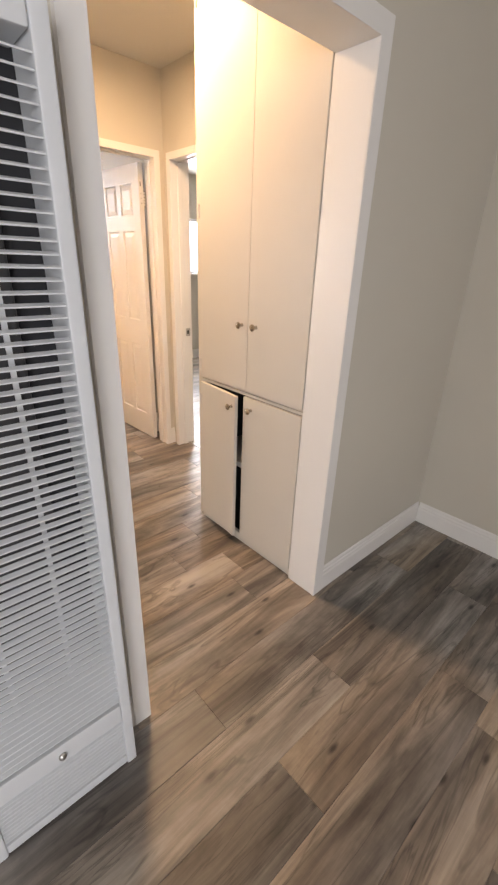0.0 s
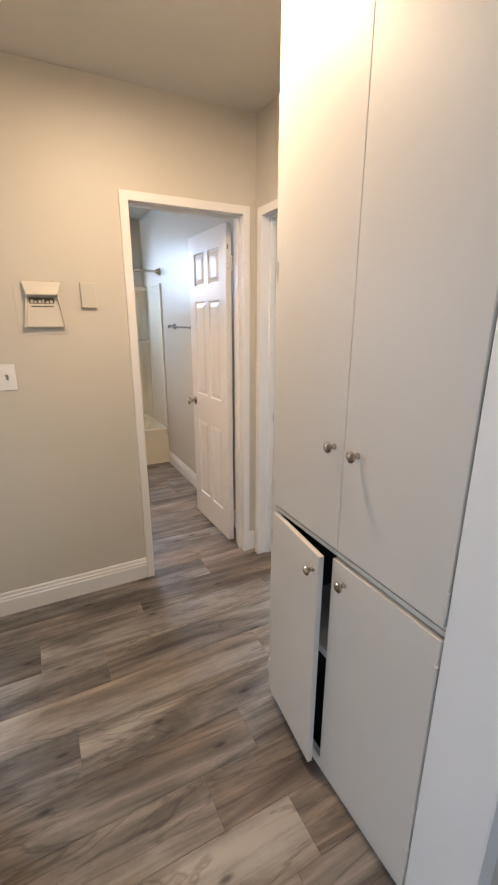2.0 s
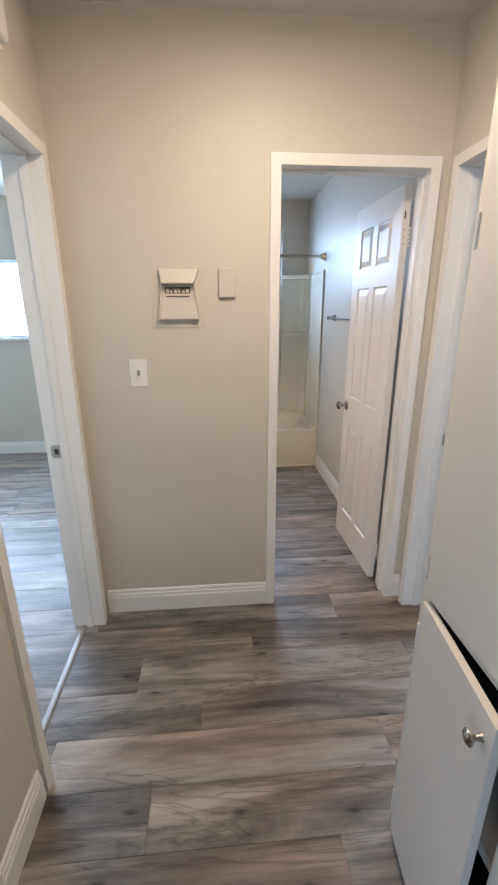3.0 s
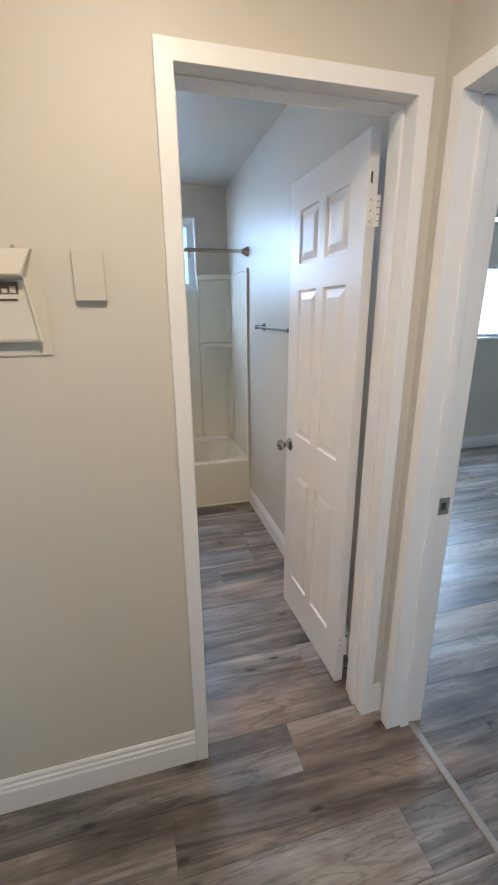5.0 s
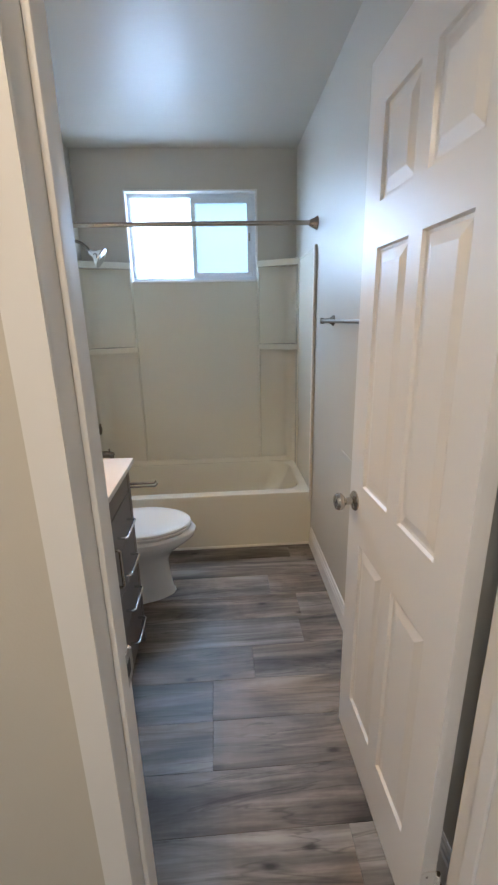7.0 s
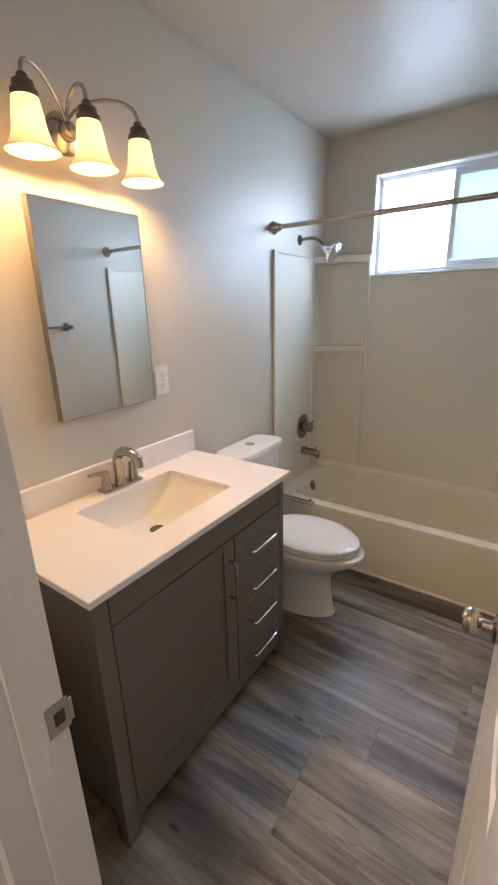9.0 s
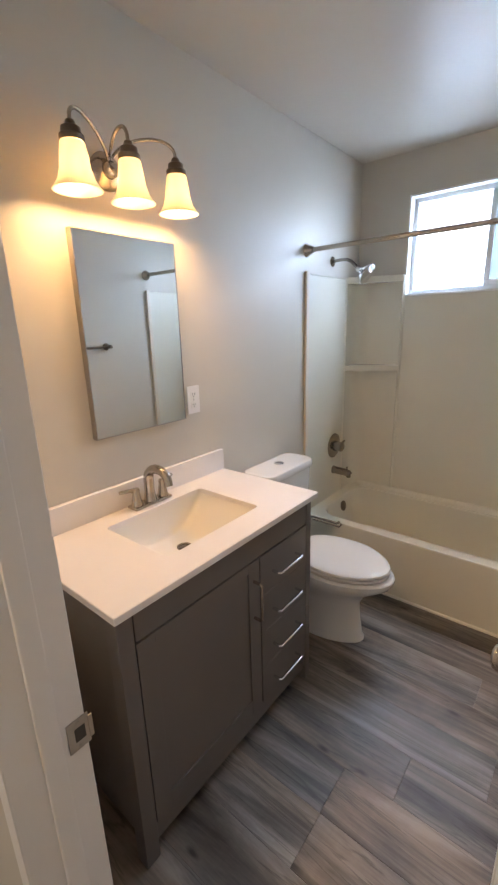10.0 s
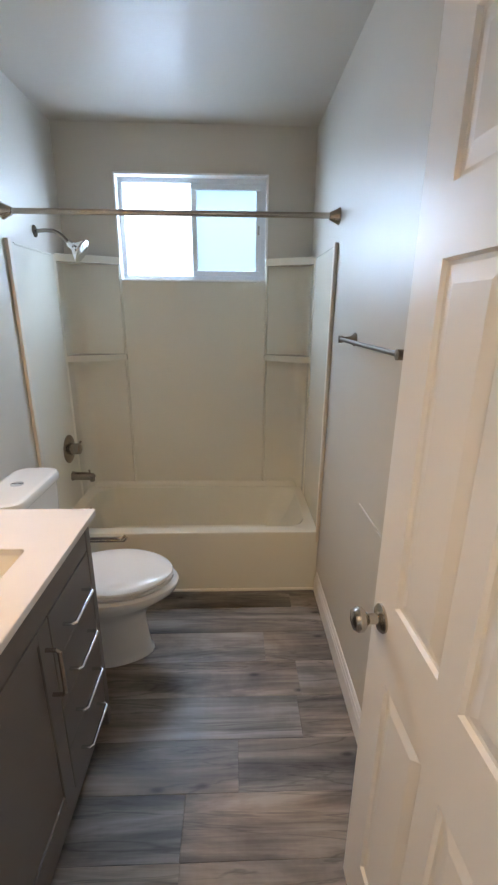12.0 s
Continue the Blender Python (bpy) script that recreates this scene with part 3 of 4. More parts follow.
blank_box((0.988, 3.079, 1.632))


def light_switch(where):
    ob = thing("light_switch", where, "white toggle light switch on the hall wall", "light switch")
    part("plate", box((-0.038, -0.006, -0.061), (0.038, 0, 0.061), r=0.0025), TRIM, ob)
    part("slot", box((-0.006, -0.0068, -0.013), (0.006, -0.0058, 0.013)), STEEL, ob)
    part("toggle", box((-0.004, -0.016, 0.0), (0.004, -0.006, 0.010), r=0.0015), STEEL, ob)
    for z in (-0.03, 0.03):
        part("screw", lathe([(0.003, 0), (0.003, 0.001), (0, 0.0014)], m=pose(0, -0.006, z, 90, 0, 0), n=10), TRIM, ob)
    return ob


light_switch((0.589, 3.079, 1.258))


def wall_vent(where):
    """A white alarm box above the bedroom door."""
    ob = thing("wall_alarm", where, "white plastic alarm box above the bedroom door", "alarm")
    part("base", box((0, -0.075, -0.075), (0.010, 0.075, 0.075), r=0.004), TRIM, ob)
    part("cover", box((0.010, -0.065, -0.065), (0.035, 0.065, 0.065), r=0.010, seg=3), TRIM, ob)
    return ob


wall_vent((0.321, 2.69, 2.33))

# ---- bathroom: window ----


def sliding_window(x0, x1, z0, z1):
    """A white aluminium slider with frosted panes, set deep in a painted reveal."""
    ob = tagged(new("window_1"), "white sliding window with frosted panes above the tub", "", "", "structure")
    y = 5.885
    for name, lo, hi in (("reveal", (x0 - 0.001, 5.792, z0 - 0.012), (x1 + 0.001, y, z0)), ("reveal", (x0 - 0.012, 5.792, z0 - 0.012), (x0, y, z1 + 0.012)), ("reveal", (x1, 5.792, z0 - 0.012), (x1 + 0.012, y, z1 + 0.012)), ("reveal", (x0 - 0.001, 5.792, z1), (x1 + 0.001, y, z1 + 0.012))):
        part(name, box(lo, hi, r=0.003), TRIM, ob)
    f = 0.026
    bm = box((x0, y - 0.03, z0), (x1, y + 0.03, z0 + f), r=0.003)
    box((x0, y - 0.03, z1 - f), (x1, y + 0.03, z1), bm, r=0.003)
    box((x0, y - 0.03, z0 + f), (x0 + f, y + 0.03, z1 - f), bm, r=0.003)
    box((x1 - f, y - 0.03, z0 + f), (x1, y + 0.03, z1 - f), bm, r=0.003)
    part("window_frame", bm, ALU, ob)
    mid = (x0 + x1) / 2
    part("pane", box((x0 + f, y + 0.006, z0 + f), (mid + 0.01, y + 0.010, z1 - f)), PANE, ob, "bright frosted glass").visible_shadow = False
    part("mullion", box((mid - 0.014, y - 0.004, z0 + f), (mid + 0.012, y + 0.012, z1 - f), r=0.002), ALU, ob)
    a, b, s = mid - 0.010, x1 - f, 0.030
    bm = box((a, y - 0.028, z0 + f), (b, y - 0.008, z0 + f + s), r=0.003)
    box((a, y - 0.028, z1 - f - s), (b, y - 0.008, z1 - f), bm, r=0.003)
    box((a, y - 0.028, z0 + f + s), (a + s, y - 0.008, z1 - f - s), bm, r=0.003)
    box((b - s, y - 0.028, z0 + f + s), (b, y - 0.008, z1 - f - s), bm, r=0.003)
    sash = part("sash", bm, ALU, ob)
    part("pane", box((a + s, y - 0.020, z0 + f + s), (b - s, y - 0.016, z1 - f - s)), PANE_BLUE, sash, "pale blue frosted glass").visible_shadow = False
    part("latch", box((b - s + 0.008, y - 0.036, 2.0), (b - 0.010, y - 0.027, 2.05), r=0.002), STEEL, sash)
    return ob


sliding_window(*WIN)


def bedroom_window(number, x0, x1, z0, z1, slats):
    ob = tagged(new("window_" + number), "white sliding bedroom window with horizontal blinds", "", "", "structure")
    y, f = 5.90, 0.03
    bm = box((x0, y - 0.03, z0), (x1, y + 0.03, z0 + f), r=0.003)
    box((x0, y - 0.03, z1 - f), (x1, y + 0.03, z1), bm, r=0.003)
    box((x0, y - 0.03, z0 + f), (x0 + f, y + 0.03, z1 - f), bm, r=0.003)
    box((x1 - f, y - 0.03, z0 + f), (x1, y + 0.03, z1 - f), bm, r=0.003)
    m = (x0 + x1) / 2
    box((m - 0.02, y - 0.02, z0 + f), (m + 0.02, y + 0.02, z1 - f), bm, r=0.003)
    part("window_frame", bm, ALU, ob)
    part("window_sill", box((x0 - 0.03, 5.775, z0 - 0.025), (x1 + 0.03, 5.869, z0), r=0.004), TRIM, ob)
    bm = bmesh.new()
    z = z0 + 0.05
    while slats and z < z1 - 0.05:
        box((x0 + 0.03, 5.83, z), (x1 - 0.03, 5.848, z + 0.0012), bm)
        z += 0.024
    if slats:
        part("blind_slats", bm, TRIM, ob, "thin white blind slats", smooth=False)
    structure("backdrop", box((x0 - 0.4, 6.25, z0 - 0.4), (x1 + 0.4, 6.26, z1 + 0.4)), OUTSIDE)
    return ob


bedroom_window("2", *BED1, True)
bedroom_window("3", *BED2, False)

# ---- bathroom: tub and surround ----
TX0, TX1, TY0, TY1, RIM = 0.447, 1.931, 5.115, 5.798, 0.380


def bathtub():
    ob = thing("bathtub", (0, 0, 0), "bisque acrylic alcove bathtub with a plain apron", "bathtub")
    x0, x1, y0, y1 = TX0, TX1, TY0, TY1
    rings = [rounded_ring(x0, x1, y0, y1, 0.004, z) for z in (0.0, RIM - 0.012)]
    rings += [rounded_ring(x0, x1, y0 + 0.004, y1, 0.006, RIM - 0.003), rounded_ring(x0, x1, y0 + 0.012, y1, 0.008, RIM)]
    rings += [rounded_ring(x0 + 0.07, x1 - 0.05, y0 + 0.065, y1 - 0.045, 0.12, RIM - 0.001)]
    rings += [rounded_ring(x0 + 0.08, x1 - 0.062, y0 + 0.076, y1 - 0.054, 0.12, RIM - 0.012)]
    rings += [rounded_ring(x0 + 0.11, x1 - 0.13, y0 + 0.10, y1 - 0.075, 0.11, 0.22), rounded_ring(x0 + 0.13, x1 - 0.20, y0 + 0.13, y1 - 0.10, 0.10, 0.11)]
    rings += [rounded_ring(x0 + 0.17, x1 - 0.26, y0 + 0.17, y1 - 0.14, 0.09, 0.085)]
    part("shell", skin(rings), BISQUE, ob)
    part("caulk_line", tube([(x0 + 0.01, y0 - 0.002, 0.006), (x1, y0 - 0.002, 0.006)], 0.009, n=8), CAULK, ob, "white caulk along the floor")
    part("overflow_plate", lathe([(0.036, 0), (0.036, 0.005), (0.028, 0.009), (0, 0.010)], m=pose(x0 + 0.094, 5.49, 0.315, 0, 78, 0)), DULL, ob)
    part("drain", lathe([(0.028, 0), (0.024, 0.003), (0, 0.004)], m=pose(x0 + 0.26, 5.46, 0.0855)), DULL, ob)
    return ob


bathtub()


def surround():
    """Three wall panels moulded with corner columns and shelves, and tan strips at the front edges."""
    ob = thing("tub_surround", (0, 0, 0), "bisque moulded three-piece tub surround with corner shelves", "tub surround")
    top, t = 1.845, 0.008
    wx0, wx1, wz0, _ = WIN
    bm = box((wx0, TY1 - t, RIM), (wx1, TY1 + 0.0015, wz0 - 0.014))
    part("back_panel", bm, BISQUE, ob)
    for s, xa in ((1, TX0), (-1, TX1)):
        def xx(d):
            return xa + s * d

        lo, hi = sorted((xx(-0.0015), xx(t)))
        part("side_panel", box((lo, TY0 + 0.02, RIM), (hi, 5.60, top), r=0.002), BISQUE, ob)
        lo, hi = sorted((xx(-0.001), xx(0.016)))
        part("edge_strip", box((lo, TY0 - 0.012, RIM - 0.06), (hi, TY0 + 0.0185, top + 0.012), r=0.004), STRIP, ob, "tan wooden edge strip")
        # corner column: a hollow quarter between two raised ribs
        w, d = abs(wx0 - TX0 if s > 0 else TX1 - wx1), 0.20
        n = 8
        pts = [(0.006, 5.60), (0.016, 5.612), (0.010, 5.63)]
        for k in range(n + 1):
            a = radians(90 * k / n)
            pts.append((0.010 + 0.085 * (1 - math.cos(a)), 5.70 + 0.085 * math.sin(a)))
        pts += [(w - 0.020, 5.785), (w - 0.012, 5.776), (w, 5.789)]
        bm = bmesh.new()
        a = [bm.verts.new((xx(u), v, RIM)) for u, v in pts]
        b = [bm.verts.new((xx(u), v, top - 0.02)) for u, v in pts]
        for k in range(len(pts) - 1):
            bm.faces.new((a[k], a[k + 1], b[k + 1], b[k]))
        part("corner_column", bm, BISQUE, ob)
        for z, thick in ((1.255, 0.036), (top - 0.028, 0.040)):
            bm = bmesh.new()
            out = [(0.004, 5.796), (0.004, 5.60)]
            for k in range(13):
                q = k / 12
                out.append((0.010 + (w - 0.012) * q, 5.612 + 0.155 * q ** 0.75 - 0.020 * math.sin(math.pi * q)))
            out += [(w, 5.796)]
            lowv = [bm.verts.new((xx(u), v, z)) for u, v in out]
            topv = [bm.verts.new((xx(u), v, z + thick)) for u, v in out]
            k = len(out)
            for i in range(k):
                bm.faces.new((lowv[i], lowv[(i + 1) % k], topv[(i + 1) % k], topv[i]))
            bm.faces.new(topv)
            bm.faces.new(lowv[::-1])
            rim = [e for e in bm.edges if all(abs(v.co.z - z - thick) < 1e-5 for v in e.verts)]
            bmesh.ops.bevel(bm, geom=rim, offset=0.006, segments=2, affect="EDGES")
            part("shelf", bm, BISQUE, ob)
        lo, hi = sorted((xx(0.004), xx(0.012)))
        part("top_lip", extrude_profile([(0, 0), (0.007, 0), (0.010, 0.008), (0.006, 0.016), (0, 0.016)], (xa, TY0 + 0.06, top - 0.012), (0, 1, 0), 0.42, (s, 0, 0)), BISQUE, ob)
    # low moulded ledge along the back rim
    bm = extrude_profile([(0, RIM), (0.035, RIM), (0.030, RIM + 0.020), (0.016, RIM + 0.030), (0, RIM + 0.034)], (TX0 + 0.01, TY1 - 0.002, 0), (1, 0, 0), TX1 - TX0 - 0.02, (0, -1, 0))
    part("rim_ledge", bm, BISQUE, ob)
    return ob


surround()


def shower_rod():
    ob = thing("shower_rod", (0, 5.125, 1.967), "brushed nickel shower curtain rod between the walls", "curtain rod")
    part("rod", tube([(0.46, 0, 0.0), (1.915, 0, 0.002)], 0.0125, n=16), NICKEL, ob)
    prof = [(0.036, 0), (0.036, 0.004), (0.030, 0.012), (0.020, 0.036), (0.016, 0.044), (0.0126, 0.045)]
    part("flange", lathe(prof, m=pose(0.445, 0, 0, 0, 90, 0)), NICKEL, ob)
    part("flange", lathe(prof, m=pose(1.933, 0, 0, 0, -90, 0)), NICKEL, ob)
    return ob


shower_rod()


def shower_head():
    ob = thing("shower_fixture", (0.445, 5.43, 1.937), "chrome round shower head on a bent wall arm", "shower")
    part("flange", lathe([(0.030, 0), (0.028, 0.004), (0.014, 0.010), (0.011, 0.012)], m=pose(0, 0, 0, 0, 90, 0)), DULL, ob)
    pts = [(0.0, 0, 0), (0.05, 0, 0.004), (0.095, 0, 0.002), (0.125, 0, -0.012), (0.150, 0, -0.036), (0.170, 0, -0.060)]
    part("arm", tube(pts, 0.0095, n=14), DULL, ob)
    m = pose(0.166, 0, -0.054, 0, 122, 0) @ Matrix.Scale(1.25, 4)
    part("head", lathe([(0, -0.004), (0.014, -0.002), (0.016, 0.016), (0.020, 0.026), (0.044, 0.046), (0.050, 0.054), (0.049, 0.060), (0.040, 0.061), (0, 0.061)], m=m), CHROME, ob)
    return ob


shower_head()


def shower_valve():
    ob = thing("shower_valve", (0.456, 5.487, 0.750), "nickel round shower valve with lever handle", "shower valve")
    part("escutcheon", lathe([(0.086, 0), (0.085, 0.004), (0.066, 0.010), (0.030, 0.014)], m=pose(0, 0, 0, 0, 90, 0), n=40), DULL, ob)
    part("handle_hub", lathe([(0.036, 0.013), (0.034, 0.036), (0.034, 0.062), (0.026, 0.070), (0, 0.072)], m=pose(0, 0, 0, 0, 90, 0)), DULL, ob)
    part("lever", tube([(0.045, 0, 0), (0.050, 0.02, 0.012), (0.052, 0.055, 0.030)], 0.008, n=10, radii=[0.011, 0.009, 0.007]), DULL, ob)
    return ob


shower_valve()


def tub_spout():
    ob = thing("tub_spout", (0.456, 5.490, 0.572), "nickel tub spout below the shower valve", "tub spout")
    part("spout", tube([(0, 0, 0), (0.02, 0, 0), (0.09, 0, -0.001), (0.118, 0, -0.006), (0.130, 0, -0.016)], 0.024, n=18, radii=[0.030, 0.026, 0.025, 0.024, 0.018]), DULL, ob)
    part("outlet", tube([(0.118, 0, -0.015), (0.118, 0, -0.034)], 0.015, n=14), DULL, ob)
    part("diverter", tube([(0.105, 0, 0.018), (0.105, 0, 0.040)], 0.005, n=10, radii=[0.004, 0.006]), DULL, ob)
    return ob


tub_spout()


def towel_bar(y0, y1, z):
    ob = thing("towel_bar", (1.933, 0, z), "dark nickel towel bar on the bathroom wall", "towel bar")
    part("bar", tube([(-0.058, y0 - 0.008, 0), (-0.058, y1 + 0.008, 0)], 0.0075, n=14), BRONZE, ob)
    for y in (y0, y1):
        part("post", lathe([(0.026, 0), (0.026, 0.005), (0.019, 0.012), (0.011, 0.022), (0.010, 0.046), (0.014, 0.052), (0.014, 0.066), (0, 0.068)], m=pose(0, y, 0, 0, -90, 0)), BRONZE, ob)
    return ob


towel_bar(4.10, 4.71, 1.455)
structure("trim_access_panel", box((1.928, 4.02, 0.42), (1.9335, 4.47, 0.868), r=0.0015), BATHPAINT)

# ---- bathroom: vanity ----
VX0, VX1, VY0, VY1, VZ = 0.447, 0.965, 3.402, 4.330, 0.890


def bar_pull(name, parent, where, length, along):
    x, y, z = where
    h = length / 2
    bm = bmesh.new()
    d = Vector((0, 1, 0)) if along == "y" else Vector((0, 0, 1))
    p = Vector(where)
    o = Vector((1, 0, 0))
    pts = [p - d * h, p - d * h + o * 0.028, p - d * (h - 0.006) + o * 0.035, p + d * (h - 0.006) + o * 0.035, p + d * h + o * 0.028, p + d * h]
    tube(pts, 0.0056, bm, n=10)
    # upright door pull takes a darker metal to hold its dark reflection
    return part(name, bm, NICKEL if along == "z" else CHROME, parent, "bar pull in metal darkened for its reflection" if along == "z" else "chrome bar pull")


def vanity():
    ob = thing("bathroom_vanity", (0, 0, 0), "dark grey painted vanity cabinet with door and four drawers", "vanity")
    p = 0.050
    for x0, x1 in ((VX0, VX0 + p), (VX1 - p, VX1)):
        for y0, y1 in ((VY0, VY0 + p), (VY1 - p * 0.72, VY1)):
            part("leg_post", box((x0, y0, 0), (x1, y1, VZ), r=0.004), VANITY, ob)
    part("side_panel", box((VX0 + p, VY0 + 0.010, 0.10), (VX1 - p, VY0 + 0.024, VZ - 0.002), r=0.001), VANITY, ob)
    part("side_panel", box((VX0 + p, VY1 - 0.024, 0.10), (VX1 - p, VY1 - 0.010, VZ - 0.002), r=0.001), VANITY, ob)
    part("back_panel", box((VX0, VY0 + p, 0.10), (VX0 + 0.012, VY1 - p, VZ - 0.002)), VANITY, ob)
    part("bottom_panel", box((VX0 + 0.013, VY0 + 0.025, 0.10), (VX1 - 0.03, VY1 - 0.025, 0.115)), VANITY, ob)
    ya, yb = VY0 + p, VY1 - p * 0.72
    split = 3.982
    bm = box((VX1 - 0.030, ya, 0.055), (VX1 - 0.010, yb, 0.128), r=0.003)
    part("bottom_rail", bm, VANITY, ob)
    part("divider", box((VX1 - 0.06, split - 0.010, 0.128), (VX1 - 0.024, split + 0.010, 0.775)), VANITY, ob)
    # added board, its black colour gives the shade in the gaps between fronts
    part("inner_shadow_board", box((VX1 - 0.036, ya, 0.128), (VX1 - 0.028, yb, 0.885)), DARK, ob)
    part("false_front", box((VX1 - 0.022, ya + 0.003, 0.786), (VX1 - 0.002, yb - 0.003, VZ - 0.004), r=0.002), VANITY, ob)
    # shaker door
    y0, y1, z0, z1, s = ya + 0.003, split - 0.003, 0.132, 0.779, 0.060
    door = part("vanity_door", box((VX1 - 0.018, y0 + s - 0.004, z0 + s - 0.004), (VX1 - 0.0085, y1 - s + 0.004, z1 - 0.031)), VANITY, ob)
    for a, b in ((y0, y0 + s), (y1 - s, y1)):
        part("stile", box((VX1 - 0.022, a, z0), (VX1 - 0.002, b, z1), r=0.0015), VANITY, door)
    for a, b in ((z0, z0 + s), (z1 - 0.035, z1)):
        part("rail", box((VX1 - 0.022, y0 + s, a), (VX1 - 0.0024, y1 - s, b), r=0.0015), VANITY, door)
    bar_pull("door_pull", door, (VX1 - 0.002, y1 - 0.034, 0.628), 0.15, "z")
    edges = [0.132, 0.292, 0.452, 0.614, 0.779]
    for a, b in zip(edges, edges[1:]):
        d = part("drawer_front", box((VX1 - 0.022, split + 0.003, a + 0.0008), (VX1 - 0.002, yb - 0.001, b - 0.0008), r=0.001), VANITY, ob)
        bar_pull("drawer_pull", d, (VX1 - 0.002, 4.137, (a + b) / 2 - 0.008), 0.156, "y")
    return ob


vanity()
SX0, SX1, SY0, SY1 = 0.551, 0.871, 3.648, 4.100
TOPZ = 0.912


def countertop():
    ob = thing("countertop", (0, 0, 0), "white quartz vanity top with backsplash and undermount sink", "countertop")
    x0, x1, y0, y1 = 0.447, 0.987, 3.389, 4.350
    def grid(z, e=0.0):
        outer = rounded_ring(x0 + e, x1 - e, y0 + e, y1 - e, 0.004, z, 5)
        return outer

    ri = lambda z, g=0.0, r=0.018: rounded_ring(SX0 - g, SX1 + g, SY0 - g, SY1 + g, r, z, 5)
    rings = [ri(VZ + 0.001), ri(TOPZ - 0.002), ri(TOPZ, 0.002), grid(TOPZ, 0.002), grid(TOPZ - 0.002), grid(VZ + 0.001), ri(VZ + 0.001)]
    part("slab", skin(rings, cap=False), QUARTZ, ob, smooth=False)
    part("backsplash", box((0.447, y0, TOPZ + 0.0005), (0.467, y1, 1.010), r=0.002), QUARTZ, ob)
    cy = (SY0 + SY1) / 2 - 0.01
    b = [rounded_ring(SX0 - 0.004, SX1 + 0.004, SY0 - 0.004, SY1 + 0.004, 0.022, VZ, 6)]
    for k in range(1, 9):
        q = k / 8
        b.append(rounded_ring(SX0 - 0.004 + 0.05 * q ** 2.2, SX1 + 0.004 - 0.06 * q ** 2.2, SY0 - 0.004 + 0.17 * q ** 1.4, SY1 + 0.004 - 0.17 * q ** 1.4, 0.022 + 0.010 * q, VZ - 0.108 * math.sin(q * math.pi / 2), 6))
    sink = part("basin", skin(b), BASIN, ob, "white porcelain undermount basin")
    part("drain", lathe([(0.029, 0.0), (0.029, 0.002), (0.022, 0.004), (0.020, 0.001), (0, 0.003)], m=pose((SX0 + SX1) / 2 - 0.02, cy + 0.01, VZ - 0.108)), DULL, sink)
    return ob


countertop()


def faucet():
    ob = thing("bathroom_faucet", (0.505, 3.877, TOPZ), "brushed nickel centerset faucet with two lever handles", "faucet")
    part("deck_plate", box((-0.026, -0.080, 0), (0.026, 0.080, 0.012), r=0.006, seg=3), NICKEL, ob)
    part("spout_base", lathe([(0.024, 0.010), (0.021, 0.020), (0.017, 0.05)], n=24), NICKEL, ob)
    pts = [(0, 0, 0.02), (0, 0, 0.09)] + [(0.055 * (1 - math.cos(a)), 0, 0.09 + 0.045 * math.sin(a)) for a in (radians(180 * k / 12) for k in range(1, 11))] + [(0.108, 0, 0.088)]
    n = len(pts)
    part("spout", tube(pts, 0.016, n=16, radii=[0.018 - 0.0045 * k / n for k in range(n)]), NICKEL, ob)
    for s in (-1, 1):
        base = part("handle_base", lathe([(0.021, 0.010), (0.018, 0.022), (0.012, 0.055), (0.013, 0.066), (0.010, 0.072), (0, 0.073)], m=pose(0, 0.056 * s, 0)), NICKEL, ob)
        part("lever", tube([(0.0, 0.056 * s, 0.064), (-0.006, 0.075 * s, 0.068), (-0.012, 0.112 * s, 0.070)], 0.006, n=10, radii=[0.009, 0.007, 0.006]), NICKEL, base)
    ob.scale = (1.12, 1.12, 1.12)
    return ob


faucet()


def paper_holder():
    ob = thing("paper_holder", (0.972, VY1 - 0.009, 0.775), "empty nickel toilet paper holder on the vanity side", "paper holder")
    part("bracket", box((-0.085, 0, -0.018), (-0.045, 0.006, 0.018), r=0.002), NICKEL, ob)
    part("post", tube([(-0.065, 0.004, 0), (-0.065, 0.055, 0)], 0.007, n=12), NICKEL, ob)
    part("bar", tube([(-0.065, 0.055, 0.0), (-0.02, 0.060, 0.004), (0.085, 0.060, 0.004), (0.096, 0.060, 0.012)], 0.006, n=12), NICKEL, ob)
    part("lower_bar", tube([(-0.065, 0.055, -0.004), (-0.04, 0.085, -0.022), (0.085, 0.085, -0.022), (0.096, 0.080, -0.006)], 0.005, n=12), NICKEL, ob)
    return ob


paper_holder()


def medicine_cabinet():
    ob = thing("mirror_cabinet", (0.445, 3.705, 1.200), "frameless mirror medicine cabinet above the vanity", "mirror cabinet")
    w, h, d = 0.420, 0.683, 0.026
    part("case", box((0.0, 0.004, 0.004), (d - 0.006, w - 0.004, h - 0.004)), STEEL, ob)
    part("mirror", box((d - 0.0055, 0.003, 0.003), (d - 0.001, w - 0.003, h - 0.003)), MIRROR, ob, "silver mirror glass", smooth=False)
    bm = bmesh.new()
    for lo, hi in (((0, 0, 0), (d + 0.001, w, 0.003)), ((0, 0, h - 0.003), (d + 0.001, w, h)), ((0, 0, 0.003), (d + 0.001, 0.003, h - 0.003)), ((0, w - 0.003, 0.003), (d + 0.001, w, h - 0.003))):
        box(lo, hi, bm)
    part("edge_frame", bm, STEEL, ob, smooth=False)
    return ob


medicine_cabinet()


